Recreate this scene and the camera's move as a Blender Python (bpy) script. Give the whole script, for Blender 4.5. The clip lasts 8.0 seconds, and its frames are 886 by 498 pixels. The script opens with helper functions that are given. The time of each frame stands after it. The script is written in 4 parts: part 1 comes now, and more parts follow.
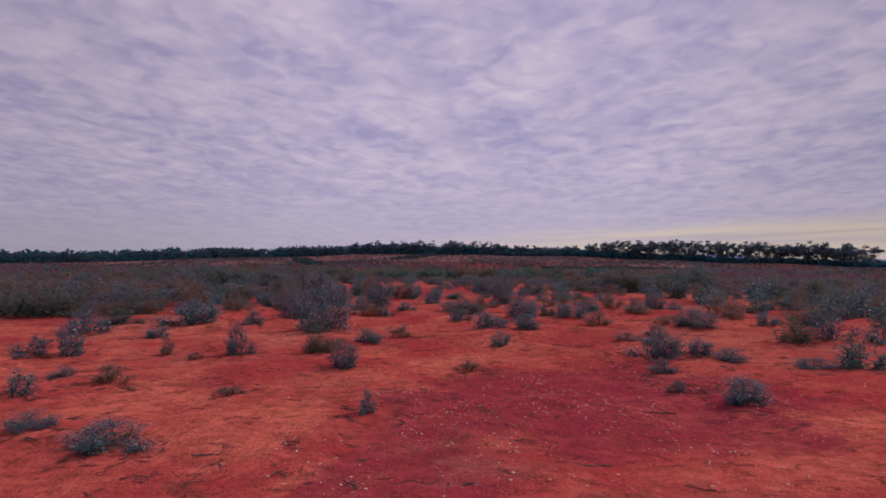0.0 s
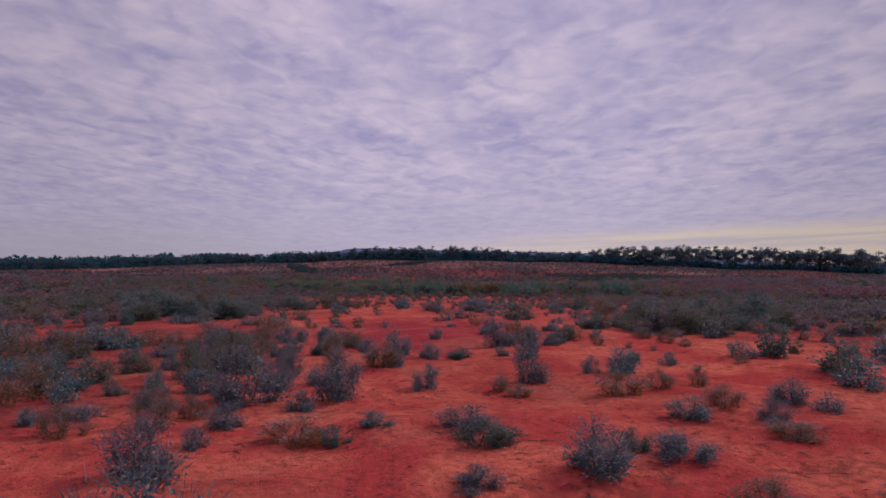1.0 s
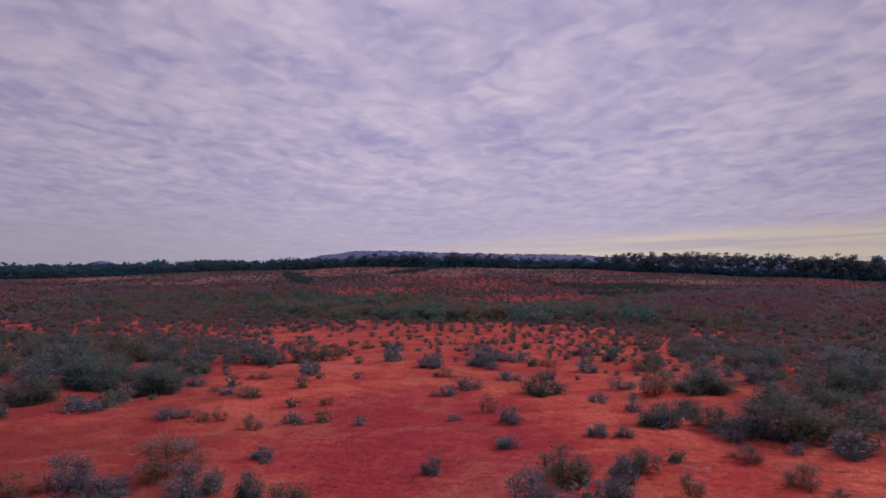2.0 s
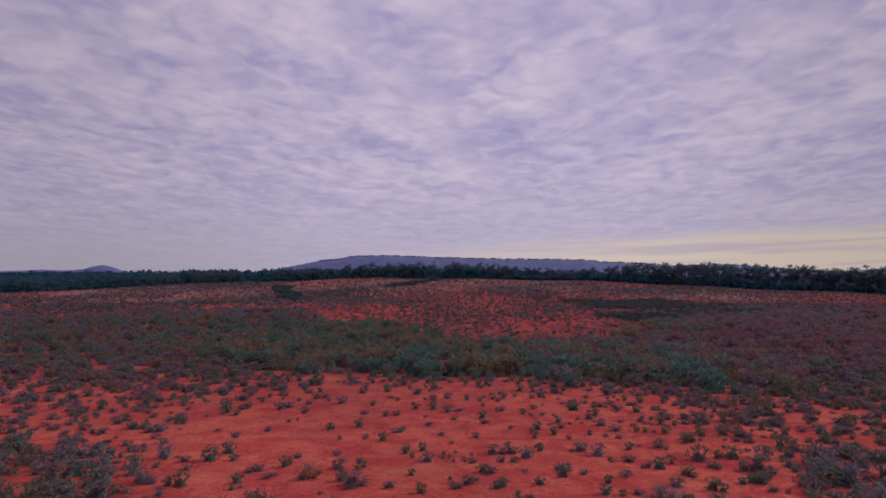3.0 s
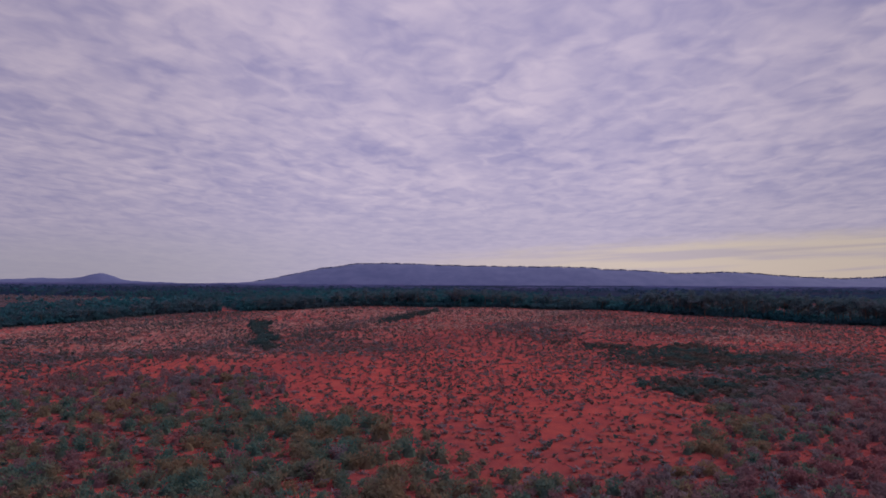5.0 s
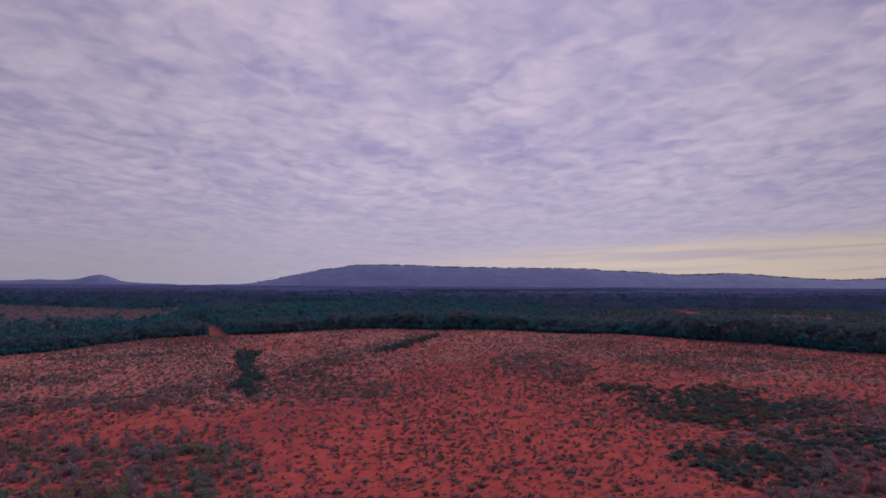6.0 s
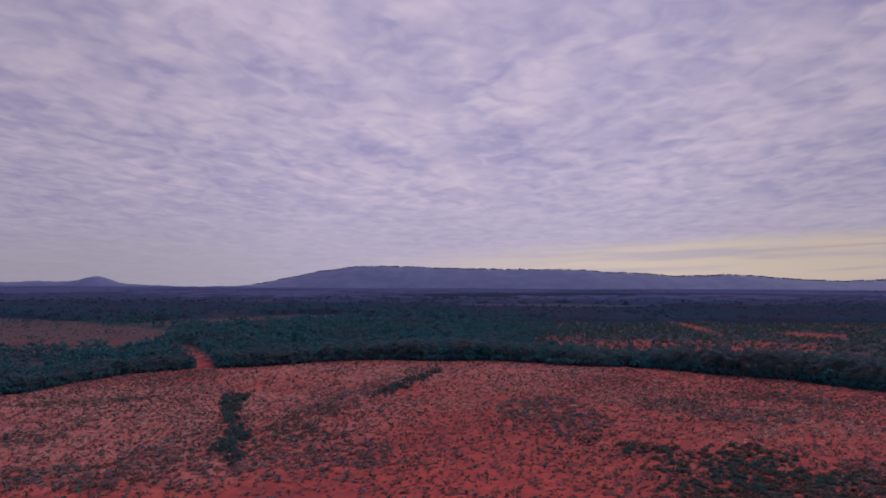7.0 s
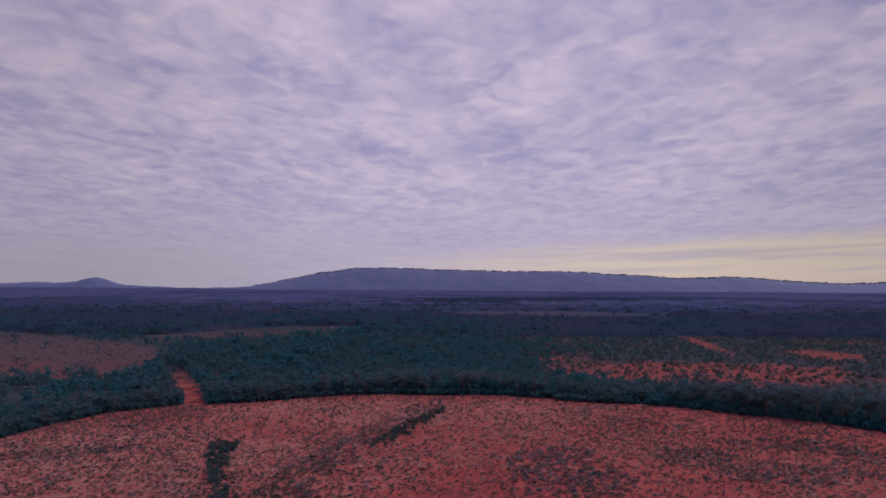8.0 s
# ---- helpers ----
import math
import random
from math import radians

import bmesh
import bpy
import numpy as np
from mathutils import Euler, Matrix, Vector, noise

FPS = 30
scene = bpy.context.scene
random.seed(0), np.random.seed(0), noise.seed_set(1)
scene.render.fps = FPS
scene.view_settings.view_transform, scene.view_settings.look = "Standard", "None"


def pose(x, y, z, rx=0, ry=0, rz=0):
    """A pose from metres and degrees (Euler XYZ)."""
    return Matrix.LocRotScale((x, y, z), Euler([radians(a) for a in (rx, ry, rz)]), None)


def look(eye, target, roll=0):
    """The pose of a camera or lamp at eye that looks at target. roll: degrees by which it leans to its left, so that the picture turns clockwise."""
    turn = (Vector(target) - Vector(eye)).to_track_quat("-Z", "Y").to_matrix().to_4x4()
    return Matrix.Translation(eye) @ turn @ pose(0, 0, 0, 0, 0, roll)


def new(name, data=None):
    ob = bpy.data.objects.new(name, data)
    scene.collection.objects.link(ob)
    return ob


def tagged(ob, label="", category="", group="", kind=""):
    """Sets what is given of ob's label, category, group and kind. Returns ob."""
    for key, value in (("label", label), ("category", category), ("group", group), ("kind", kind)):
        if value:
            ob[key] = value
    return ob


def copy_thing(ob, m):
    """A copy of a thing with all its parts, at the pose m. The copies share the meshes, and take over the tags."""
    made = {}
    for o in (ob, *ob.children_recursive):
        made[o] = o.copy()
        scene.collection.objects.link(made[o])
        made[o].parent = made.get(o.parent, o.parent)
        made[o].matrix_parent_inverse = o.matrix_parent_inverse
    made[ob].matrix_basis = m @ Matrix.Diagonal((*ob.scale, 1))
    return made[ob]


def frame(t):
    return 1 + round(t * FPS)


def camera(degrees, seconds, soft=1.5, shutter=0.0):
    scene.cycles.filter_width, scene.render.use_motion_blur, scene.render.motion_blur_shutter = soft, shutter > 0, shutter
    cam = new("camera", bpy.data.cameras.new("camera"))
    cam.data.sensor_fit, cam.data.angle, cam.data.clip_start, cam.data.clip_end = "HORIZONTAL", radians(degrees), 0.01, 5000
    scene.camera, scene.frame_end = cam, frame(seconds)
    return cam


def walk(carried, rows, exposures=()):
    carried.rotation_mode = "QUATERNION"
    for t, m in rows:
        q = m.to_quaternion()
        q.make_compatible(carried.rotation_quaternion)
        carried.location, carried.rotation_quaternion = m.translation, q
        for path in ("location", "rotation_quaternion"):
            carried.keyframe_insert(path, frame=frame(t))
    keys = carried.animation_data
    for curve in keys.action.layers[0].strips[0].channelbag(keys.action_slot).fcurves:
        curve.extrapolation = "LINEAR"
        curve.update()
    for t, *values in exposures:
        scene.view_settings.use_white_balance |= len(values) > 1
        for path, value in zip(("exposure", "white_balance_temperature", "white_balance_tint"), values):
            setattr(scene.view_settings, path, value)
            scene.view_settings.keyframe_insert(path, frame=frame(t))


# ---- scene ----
cam = camera(65.5, 8.0, soft=1.7)
PATH = [
    (0, (-0.038, -1.011, 2.081), (-0.033, 0.988, 2.136), 0.4),
    (0.5, (-0.026, 4.098, 2.665), (-0.022, 6.097, 2.726), 0.4),
    (1, (0.015, 8.818, 3.526), (0.02, 10.817, 3.591), 0.4),
    (1.5, (0.02, 13.679, 4.482), (0.023, 15.678, 4.551), 0.4),
    (2, (0.09, 19.298, 6.045), (0.091, 21.297, 6.116), 0.3),
    (2.2, (0.17, 22.3, 6.72), (0.17, 24.299, 6.793), 0.3),
    (3.3, (0.84, 43.7, 10.72), (0.834, 45.698, 10.807), 0.35),
    (3.5, (0.839, 46.89, 11.512), (0.833, 48.888, 11.602), 0.35),
    (4, (0.683, 54.482, 13.788), (0.677, 56.48, 13.881), 0.3),
    (4.5, (0.50, 62.321, 16.134), (0.495, 64.319, 16.231), 0.3),
    (4.7, (0.45, 65.558, 17.25), (0.444, 67.556, 17.349), 0.3),
    (5.8, (0.1, 83.35, 25.6), (0.094, 85.347, 25.702), 0.3),
    (6, (-0.101, 86.742, 27.742), (-0.107, 88.739, 27.843), 0.3),
    (6.5, (-0.722, 94.622, 33.251), (-0.726, 96.619, 33.352), 0.25),
    (7, (-1.315, 102.329, 38.965), (-1.318, 104.327, 39.065), 0.25),
    (7.5, (-2.0, 109.782, 44.459), (-2.002, 111.779, 44.559), 0.3),
    (8, (-2.67, 117.146, 49.872), (-2.673, 119.144, 49.972), 0.35),
]
walk(cam, [(t, look(eye, target, roll)) for t, eye, target, roll in PATH])

# ---- sky and sun ----
SUN_ELEVATION, SUN_ROTATION = radians(38), radians(62)


def sky_world():
    world = bpy.data.worlds.new("overcast_sky")
    scene.world = world
    world.use_nodes = True
    nt = world.node_tree
    nt.nodes.clear()
    N, C = nt.nodes.new, nt.links.new

    def math_node(op, a, b=None, clamp=False):
        n = N("ShaderNodeMath")
        n.operation, n.use_clamp = op, clamp
        for i, v in enumerate((a, b)):
            if v is None:
                continue
            if isinstance(v, (int, float)):
                n.inputs[i].default_value = v
            else:
                C(v, n.inputs[i])
        return n.outputs[0]

    def ramp(value, lo, hi, smooth=True):
        n = N("ShaderNodeMapRange")
        n.interpolation_type = "SMOOTHSTEP" if smooth else "LINEAR"
        n.inputs[1].default_value, n.inputs[2].default_value = lo, hi
        C(value, n.inputs[0])
        return n.outputs[0]

    def mix(f, a, b):
        n = N("ShaderNodeMix")
        n.data_type = "RGBA"
        for sock, v in ((n.inputs[0], f), (n.inputs[6], a), (n.inputs[7], b)):
            if isinstance(v, tuple):
                sock.default_value = (*v, 1)
            elif isinstance(v, float):
                sock.default_value = v
            else:
                C(v, sock)
        return n.outputs[2]

    def cloud_noise(vec, scale, detail, rough, rot, stretch, distort):
        m = N("ShaderNodeMapping")
        m.vector_type = "TEXTURE"
        m.inputs["Rotation"].default_value = (0, 0, radians(rot))
        m.inputs["Scale"].default_value = (*stretch, 1)
        C(vec, m.inputs["Vector"])
        n = N("ShaderNodeTexNoise")
        n.inputs["Scale"].default_value, n.inputs["Detail"].default_value = scale, detail
        n.inputs["Roughness"].default_value, n.inputs["Distortion"].default_value = rough, distort
        C(m.outputs[0], n.inputs["Vector"])
        return n.outputs[0]

    way = N("ShaderNodeTexCoord").outputs["Generated"]
    sep = N("ShaderNodeSeparateXYZ")
    C(way, sep.inputs[0])
    x, y, z = sep.outputs
    ahead = math_node("MAXIMUM", math_node("ABSOLUTE", y), 0.25)
    u = math_node("DIVIDE", x, ahead)
    v = math_node("DIVIDE", math_node("MAXIMUM", z, 0.0), ahead)

    def plane(a, b):
        n = N("ShaderNodeCombineXYZ")
        C(a, n.inputs[0])
        C(b, n.inputs[1])
        return n.outputs[0]

    def swing(value, weight):
        return math_node("MULTIPLY", math_node("SUBTRACT", value, 0.5), weight)

    def add(*terms):
        out = terms[0]
        for t in terms[1:]:
            out = math_node("ADD", out, t)
        return out

    def puff(cu, cv, ru, rv, weight):
        """One soft bank of cloud (or a gap, where the weight is below 0)."""
        du = math_node("DIVIDE", math_node("SUBTRACT", ub, cu), ru)
        dv = math_node("DIVIDE", math_node("SUBTRACT", vb, cv), rv)
        d = math_node("ADD", math_node("MULTIPLY", du, du), math_node("MULTIPLY", dv, dv))
        return math_node("MULTIPLY", math_node("POWER", 2.718, math_node("MULTIPLY", d, -1.0)), weight)

    # the layer lies flat overhead: its ripples close up towards the horizon
    far = math_node("ADD", v, 0.13)
    layer = plane(math_node("DIVIDE", u, far), math_node("DIVIDE", 1.0, far))
    # long streets of cloud draw together far ahead
    s_ = math_node("SUBTRACT", v, 0.09)
    w = math_node("MULTIPLY", math_node("ADD", s_, math_node("SQRT", math_node("ADD", math_node("MULTIPLY", s_, s_), 0.0036))), 0.5)
    street = math_node("DIVIDE", math_node("SUBTRACT", u, 0.14), math_node("ADD", w, 0.012))
    along = math_node("MULTIPLY", math_node("LOGARITHM", math_node("ADD", w, 0.05), 2.718), 1.6)
    streets = plane(street, along)
    broad = cloud_noise(layer, 1.1, 3, 0.5, 0, (1, 1), 0.3)
    billow = cloud_noise(layer, 3.2, 4, 0.5, 20, (0.95, 1.0), 0.5)
    ripple = cloud_noise(layer, 8.5, 3, 0.45, 20, (0.95, 1.05), 0.6)
    fine = cloud_noise(layer, 19.0, 3, 0.5, 14, (0.95, 1.05), 0.4)
    band_ = cloud_noise(streets, 1.9, 5, 0.55, 0, (0.8, 1.1), 0.5)
    thread = cloud_noise(streets, 5.2, 4, 0.55, 0, (0.75, 1.3), 0.4)
    high = ramp(v, 0.07, 0.17)
    western = ramp(u, 0.15, -0.25)
    dens = add(swing(broad, 0.5), swing(billow, 0.62), swing(ripple, 0.78), swing(fine, 0.14),
               math_node("MULTIPLY", swing(band_, 0.5), math_node("MULTIPLY", high, math_node("ADD", math_node("MULTIPLY", western, 0.75), 0.25))),
               math_node("MULTIPLY", swing(thread, 0.26), math_node("MULTIPLY", high, western)))
    ub = math_node("ADD", u, swing(ripple, 0.16))
    vb = math_node("ADD", v, swing(billow, 0.12))
    for row, weight in ((-1.4, 0.13), (-2.75, 0.10), (1.6, 0.08), (-4.2, -0.08), (-2.1, -0.05)):
        d = math_node("DIVIDE", math_node("SUBTRACT", math_node("ADD", street, swing(billow, 1.2)), row), 0.32 + 0.06 * abs(row))
        line = math_node("POWER", 2.718, math_node("MULTIPLY", math_node("MULTIPLY", d, d), -1.0))
        dens = math_node("ADD", dens, math_node("MULTIPLY", math_node("MULTIPLY", line, weight), high))
    for spot in ((0.145, 0.315, 0.06, 0.018, 0.22), (0.128, 0.276, 0.05, 0.016, 0.20), (0.27, 0.352, 0.06, 0.016, 0.16), (-0.045, 0.397, 0.03, 0.018, 0.15),
                 (-0.21, 0.365, 0.06, 0.02, 0.10), (0.36, 0.348, 0.06, 0.016, -0.20), (0.52, 0.335, 0.06, 0.025, -0.16), (0.30, 0.205, 0.05, 0.016, -0.17),
                 (0.06, 0.190, 0.07, 0.018, -0.17), (-0.30, 0.315, 0.06, 0.016, -0.17), (-0.09, 0.375, 0.04, 0.018, -0.20), (0.0, 0.285, 0.05, 0.018, -0.14),
                 (-0.45, 0.30, 0.06, 0.014, -0.14), (0.62, 0.285, 0.05, 0.012, 0.16), (0.60, 0.40, 0.05, 0.03, -0.16), (-0.02, 0.136, 0.09, 0.012, 0.12)):
        dens = math_node("ADD", dens, puff(*spot))
    bright = ramp(math_node("ADD", dens, 0.47), -0.04, 1.0)
    clouds = mix(bright, (0.300, 0.270, 0.475), (0.630, 0.528, 0.655))
    # the far edge of the layer turns smooth and grey
    clouds = mix(math_node("MULTIPLY", ramp(v, 0.17, 0.03), 0.62), clouds, (0.425, 0.375, 0.520))
    clouds = mix(math_node("MULTIPLY", math_node("MULTIPLY", ramp(v, 0.10, 0.01), ramp(u, 0.05, -0.45)), 0.6), clouds, (0.385, 0.365, 0.440))
    # clear pale gap under the layer's edge, towards the sun's side
    wob = swing(billow, 0.02)
    rim = math_node("ADD", math_node("MULTIPLY", ramp(u, -0.2, 0.66, False), 0.052), 0.026)
    edge = math_node("SUBTRACT", math_node("ADD", v, wob), rim)
    gap = math_node("MULTIPLY", ramp(edge, 0.016, -0.010), ramp(u, -0.22, 0.30))
    band = plane(math_node("MULTIPLY", u, 3.0), math_node("MULTIPLY", math_node("SUBTRACT", v, math_node("MULTIPLY", u, 0.055)), 60.0))
    streak = ramp(cloud_noise(band, 1.0, 3, 0.5, 0, (1, 1), 0.2), 0.34, 0.54)
    thin = mix(streak, (0.49, 0.412, 0.455), (0.655, 0.535, 0.445))
    clouds = mix(math_node("MULTIPLY", gap, 0.85), clouds, thin)
    # one long dark bar of cloud across the gap
    bar = math_node("DIVIDE", math_node("SUBTRACT", math_node("SUBTRACT", v, math_node("MULTIPLY", u, 0.062)), 0.0215), 0.0022)
    bar = math_node("POWER", 2.718, math_node("MULTIPLY", math_node("MULTIPLY", bar, bar), -1.0))
    clouds = mix(math_node("MULTIPLY", math_node("MULTIPLY", bar, ramp(u, 0.38, 0.48)), 0.6), clouds, (0.42, 0.35, 0.42))
    # overhead the layer is thinner and brighter
    lift = math_node("ADD", math_node("MULTIPLY", ramp(z, 0.42, 0.95), 0.35), 1.06)
    # dimmed to both sides, imitating the view's darker left and right edges
    lift = math_node("SUBTRACT", lift, math_node("MULTIPLY", ramp(x, -0.10, -0.55), 0.22))
    lift = math_node("SUBTRACT", lift, math_node("MULTIPLY", ramp(x, 0.20, 0.56), 0.22))
    cloud_bg = N("ShaderNodeBackground")
    C(clouds, cloud_bg.inputs[0])
    C(lift, cloud_bg.inputs[1])
    sky = N("ShaderNodeTexSky")
    sky.sky_type, sky.sun_disc = "NISHITA", False
    sky.sun_elevation, sky.sun_rotation = SUN_ELEVATION, SUN_ROTATION
    sky_bg = N("ShaderNodeBackground")
    C(sky.outputs[0], sky_bg.inputs[0])
    sky_bg.inputs[1].default_value = 0.05
    join = N("ShaderNodeMixShader")
    join.inputs[0].default_value = 0.9
    C(sky_bg.outputs[0], join.inputs[1])
    C(cloud_bg.outputs[0], join.inputs[2])
    out = N("ShaderNodeOutputWorld")
    C(join.outputs[0], out.inputs[0])


sky_world()
sun = new("sun", bpy.data.lights.new("sun", "SUN"))
sun.data.energy, sun.data.angle, sun.data.color = 2.2, radians(8), (1.0, 0.90, 0.84)
sun.matrix_world = look((60, 32, 54), (0, 0, 0))


# ---- materials ----
def material(name, rough=0.9, spec=0.2):
    m = bpy.data.materials.new(name)
    m.use_nodes = True
    b = m.node_tree.nodes["Principled BSDF"]
    b.inputs["Roughness"].default_value = rough
    b.inputs["Specular IOR Level"].default_value = spec
    return m, m.node_tree, b


def noise_node(nt, scale, detail=4, rough=0.55, vec=None, distort=0.0):
    n = nt.nodes.new("ShaderNodeTexNoise")
    n.inputs["Scale"].default_value, n.inputs["Detail"].default_value = scale, detail
    n.inputs["Roughness"].default_value, n.inputs["Distortion"].default_value = rough, distort
    if vec is not None:
        nt.links.new(vec, n.inputs["Vector"])
    return n.outputs[0]


def range_node(nt, value, lo, hi, to=(0.0, 1.0)):
    n = nt.nodes.new("ShaderNodeMapRange")
    n.interpolation_type = "SMOOTHSTEP"
    n.inputs[1].default_value, n.inputs[2].default_value = lo, hi
    n.inputs[3].default_value, n.inputs[4].default_value = to
    nt.links.new(value, n.inputs[0])
    return n.outputs[0]


def mix_node(nt, f, a, b, mode="MIX"):
    n = nt.nodes.new("ShaderNodeMix")
    n.data_type, n.blend_type = "RGBA", mode
    for sock, v in ((n.inputs[0], f), (n.inputs[6], a), (n.inputs[7], b)):
        if isinstance(v, tuple):
            sock.default_value = (*v, 1)
        elif isinstance(v, (int, float)):
            sock.default_value = v
        else:
            nt.links.new(v, sock)
    return n.outputs[2]


def calc(nt, op, a, b=None, clamp=False):
    n = nt.nodes.new("ShaderNodeMath")
    n.operation, n.use_clamp = op, clamp
    for i, v in enumerate((a, b)):
        if isinstance(v, (int, float)):
            n.inputs[i].default_value = v
        elif v is not None:
            nt.links.new(v, n.inputs[i])
    return n.outputs[0]


def bump_node(nt, bsdf, height, strength, distance):
    n = nt.nodes.new("ShaderNodeBump")
    n.inputs["Strength"].default_value, n.inputs["Distance"].default_value = strength, distance
    nt.links.new(height, n.inputs["Height"])
    nt.links.new(n.outputs[0], bsdf.inputs["Normal"])


def ellipse_mask(nt, sep, cx, cy, rx, ry, wob, soft=0.35):
    """1 inside an uneven ellipse on the ground, 0 outside."""
    dx = calc(nt, "DIVIDE", calc(nt, "SUBTRACT", sep[0], cx), rx)
    dy = calc(nt, "DIVIDE", calc(nt, "SUBTRACT", sep[1], cy), ry)
    d = calc(nt, "ADD", calc(nt, "MULTIPLY", dx, dx), calc(nt, "MULTIPLY", dy, dy))
    d = calc(nt, "ADD", d, wob)
    return range_node(nt, d, 1 + soft, 1 - soft)


def soil_material():
    m, nt, b = material("red_soil", 0.95, 0.0)
    vec = nt.nodes.new("ShaderNodeTexCoord").outputs["Object"]
    split = nt.nodes.new("ShaderNodeSeparateXYZ")
    nt.links.new(vec, split.inputs[0])
    sep = split.outputs
    big = noise_node(nt, 0.045, 4, 0.6, vec, 0.4)
    mid = noise_node(nt, 0.42, 5, 0.62, vec, 0.6)
    fine = noise_node(nt, 5.0, 5, 0.65, vec)
    grit = noise_node(nt, 48.0, 3, 0.6, vec)
    col = mix_node(nt, range_node(nt, mid, 0.36, 0.66), (0.450, 0.056, 0.058), (0.665, 0.156, 0.106))
    col = mix_node(nt, range_node(nt, big, 0.45, 0.68, (0, 0.6)), col, (0.300, 0.044, 0.040))
    # crusted gravel sheets, darker and more purple
    wob = calc(nt, "MULTIPLY", calc(nt, "SUBTRACT", noise_node(nt, 1.1, 5, 0.6, vec), 0.5), 2.6)
    gravel = ellipse_mask(nt, sep, 2.1, 8.3, 2.8, 2.6, wob, 0.28)
    gravel = calc(nt, "MAXIMUM", gravel, ellipse_mask(nt, sep, -0.3, 4.8, 0.8, 2.1, wob, 0.35))
    gravel = calc(nt, "MAXIMUM", gravel, ellipse_mask(nt, sep, -1.0, 43.0, 5.0, 9.0, wob, 0.6))
    col = mix_node(nt, calc(nt, "MULTIPLY", gravel, range_node(nt, noise_node(nt, 2.6, 6, 0.7, vec), 0.36, 0.6, (0.95, 0.6))), col, (0.300, 0.030, 0.056))
    # pale sandy rise with leaf litter
    wob2 = calc(nt, "MULTIPLY", calc(nt, "SUBTRACT", noise_node(nt, 0.03, 5, 0.65, vec), 0.5), 3.4)
    pale = calc(nt, "MAXIMUM", ellipse_mask(nt, sep, -88, 285, 62, 72, wob2, 0.7), ellipse_mask(nt, sep, 30, 335, 125, 42, wob2, 0.7))
    pale = calc(nt, "MAXIMUM", pale, ellipse_mask(nt, sep, 75, 290, 60, 50, wob2, 0.7))
    pale = calc(nt, "MULTIPLY", pale, range_node(nt, mid, 0.3, 0.6, (0.25, 0.65)))
    col = mix_node(nt, pale, col, (0.258, 0.092, 0.090))
    # grey-brown litter under the dense scrub; the attribute carries the far woodland's tone
    litter = ellipse_mask(nt, sep, 0, 140, 130, 34, wob2, 0.5)
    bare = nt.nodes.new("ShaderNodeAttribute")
    bare.attribute_name = "litter_and_haze"
    litter = calc(nt, "MULTIPLY", litter, 0.5)
    # darker crimson soil among the close-set bushes, west and east of the open lane
    wob3 = calc(nt, "MULTIPLY", calc(nt, "SUBTRACT", noise_node(nt, 0.35, 5, 0.6, vec), 0.5), 2.4)
    west = calc(nt, "MAXIMUM", ellipse_mask(nt, sep, -15, 31, 9, 15, wob3, 0.6), ellipse_mask(nt, sep, -24, 52, 14, 18, wob3, 0.6))
    west = calc(nt, "MAXIMUM", west, ellipse_mask(nt, sep, 24, 48, 11, 18, wob3, 0.6))
    col = mix_node(nt, calc(nt, "MULTIPLY", west, 0.75), col, (0.190, 0.036, 0.040))
    col = mix_node(nt, litter, col, (0.120, 0.050, 0.040))
    # drifts of twigs and dead leaves between the shrubs
    drift = range_node(nt, noise_node(nt, 0.8, 7, 0.72, vec, 0.8), 0.54, 0.66, (0, 0.65))
    col = mix_node(nt, drift, col, (0.160, 0.050, 0.038))
    clods = range_node(nt, noise_node(nt, 3.6, 7, 0.78, vec, 0.5), 0.55, 0.61, (0, 0.72))
    col = mix_node(nt, clods, col, (0.115, 0.030, 0.028))
    dusty = range_node(nt, noise_node(nt, 0.22, 6, 0.7, vec, 0.5), 0.5, 0.68, (0, 0.55))
    col = mix_node(nt, dusty, col, (0.500, 0.170, 0.120))
    # further off the soil is a duller crimson, and greyer past 385 m
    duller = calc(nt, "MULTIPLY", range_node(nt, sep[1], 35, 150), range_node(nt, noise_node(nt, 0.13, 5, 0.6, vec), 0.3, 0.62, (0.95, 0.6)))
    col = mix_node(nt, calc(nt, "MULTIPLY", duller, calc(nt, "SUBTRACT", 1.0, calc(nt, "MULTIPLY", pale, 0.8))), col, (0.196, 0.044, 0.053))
    dust = range_node(nt, noise_node(nt, 0.55, 6, 0.72, vec, 0.6), 0.46, 0.58, (0, 0.75))
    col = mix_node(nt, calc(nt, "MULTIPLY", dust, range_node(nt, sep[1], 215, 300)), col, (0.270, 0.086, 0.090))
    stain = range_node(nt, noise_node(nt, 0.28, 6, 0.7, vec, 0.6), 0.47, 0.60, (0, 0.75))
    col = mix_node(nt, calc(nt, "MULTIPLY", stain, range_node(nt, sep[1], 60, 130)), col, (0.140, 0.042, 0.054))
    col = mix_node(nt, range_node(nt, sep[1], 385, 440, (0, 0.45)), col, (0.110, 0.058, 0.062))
    # clean bright sand on the middle of the rise
    sand = ellipse_mask(nt, sep, 5, 198, 30, 44, wob2, 0.6)
    col = mix_node(nt, calc(nt, "MULTIPLY", sand, range_node(nt, mid, 0.35, 0.6, (0.15, 0.5))), col, (0.420, 0.070, 0.064))
    # weathered pale crust on the western slope and along the crest
    crust = calc(nt, "MAXIMUM", ellipse_mask(nt, sep, -90, 282, 62, 52, wob2, 0.7), ellipse_mask(nt, sep, -25, 346, 62, 18, wob2, 0.7))
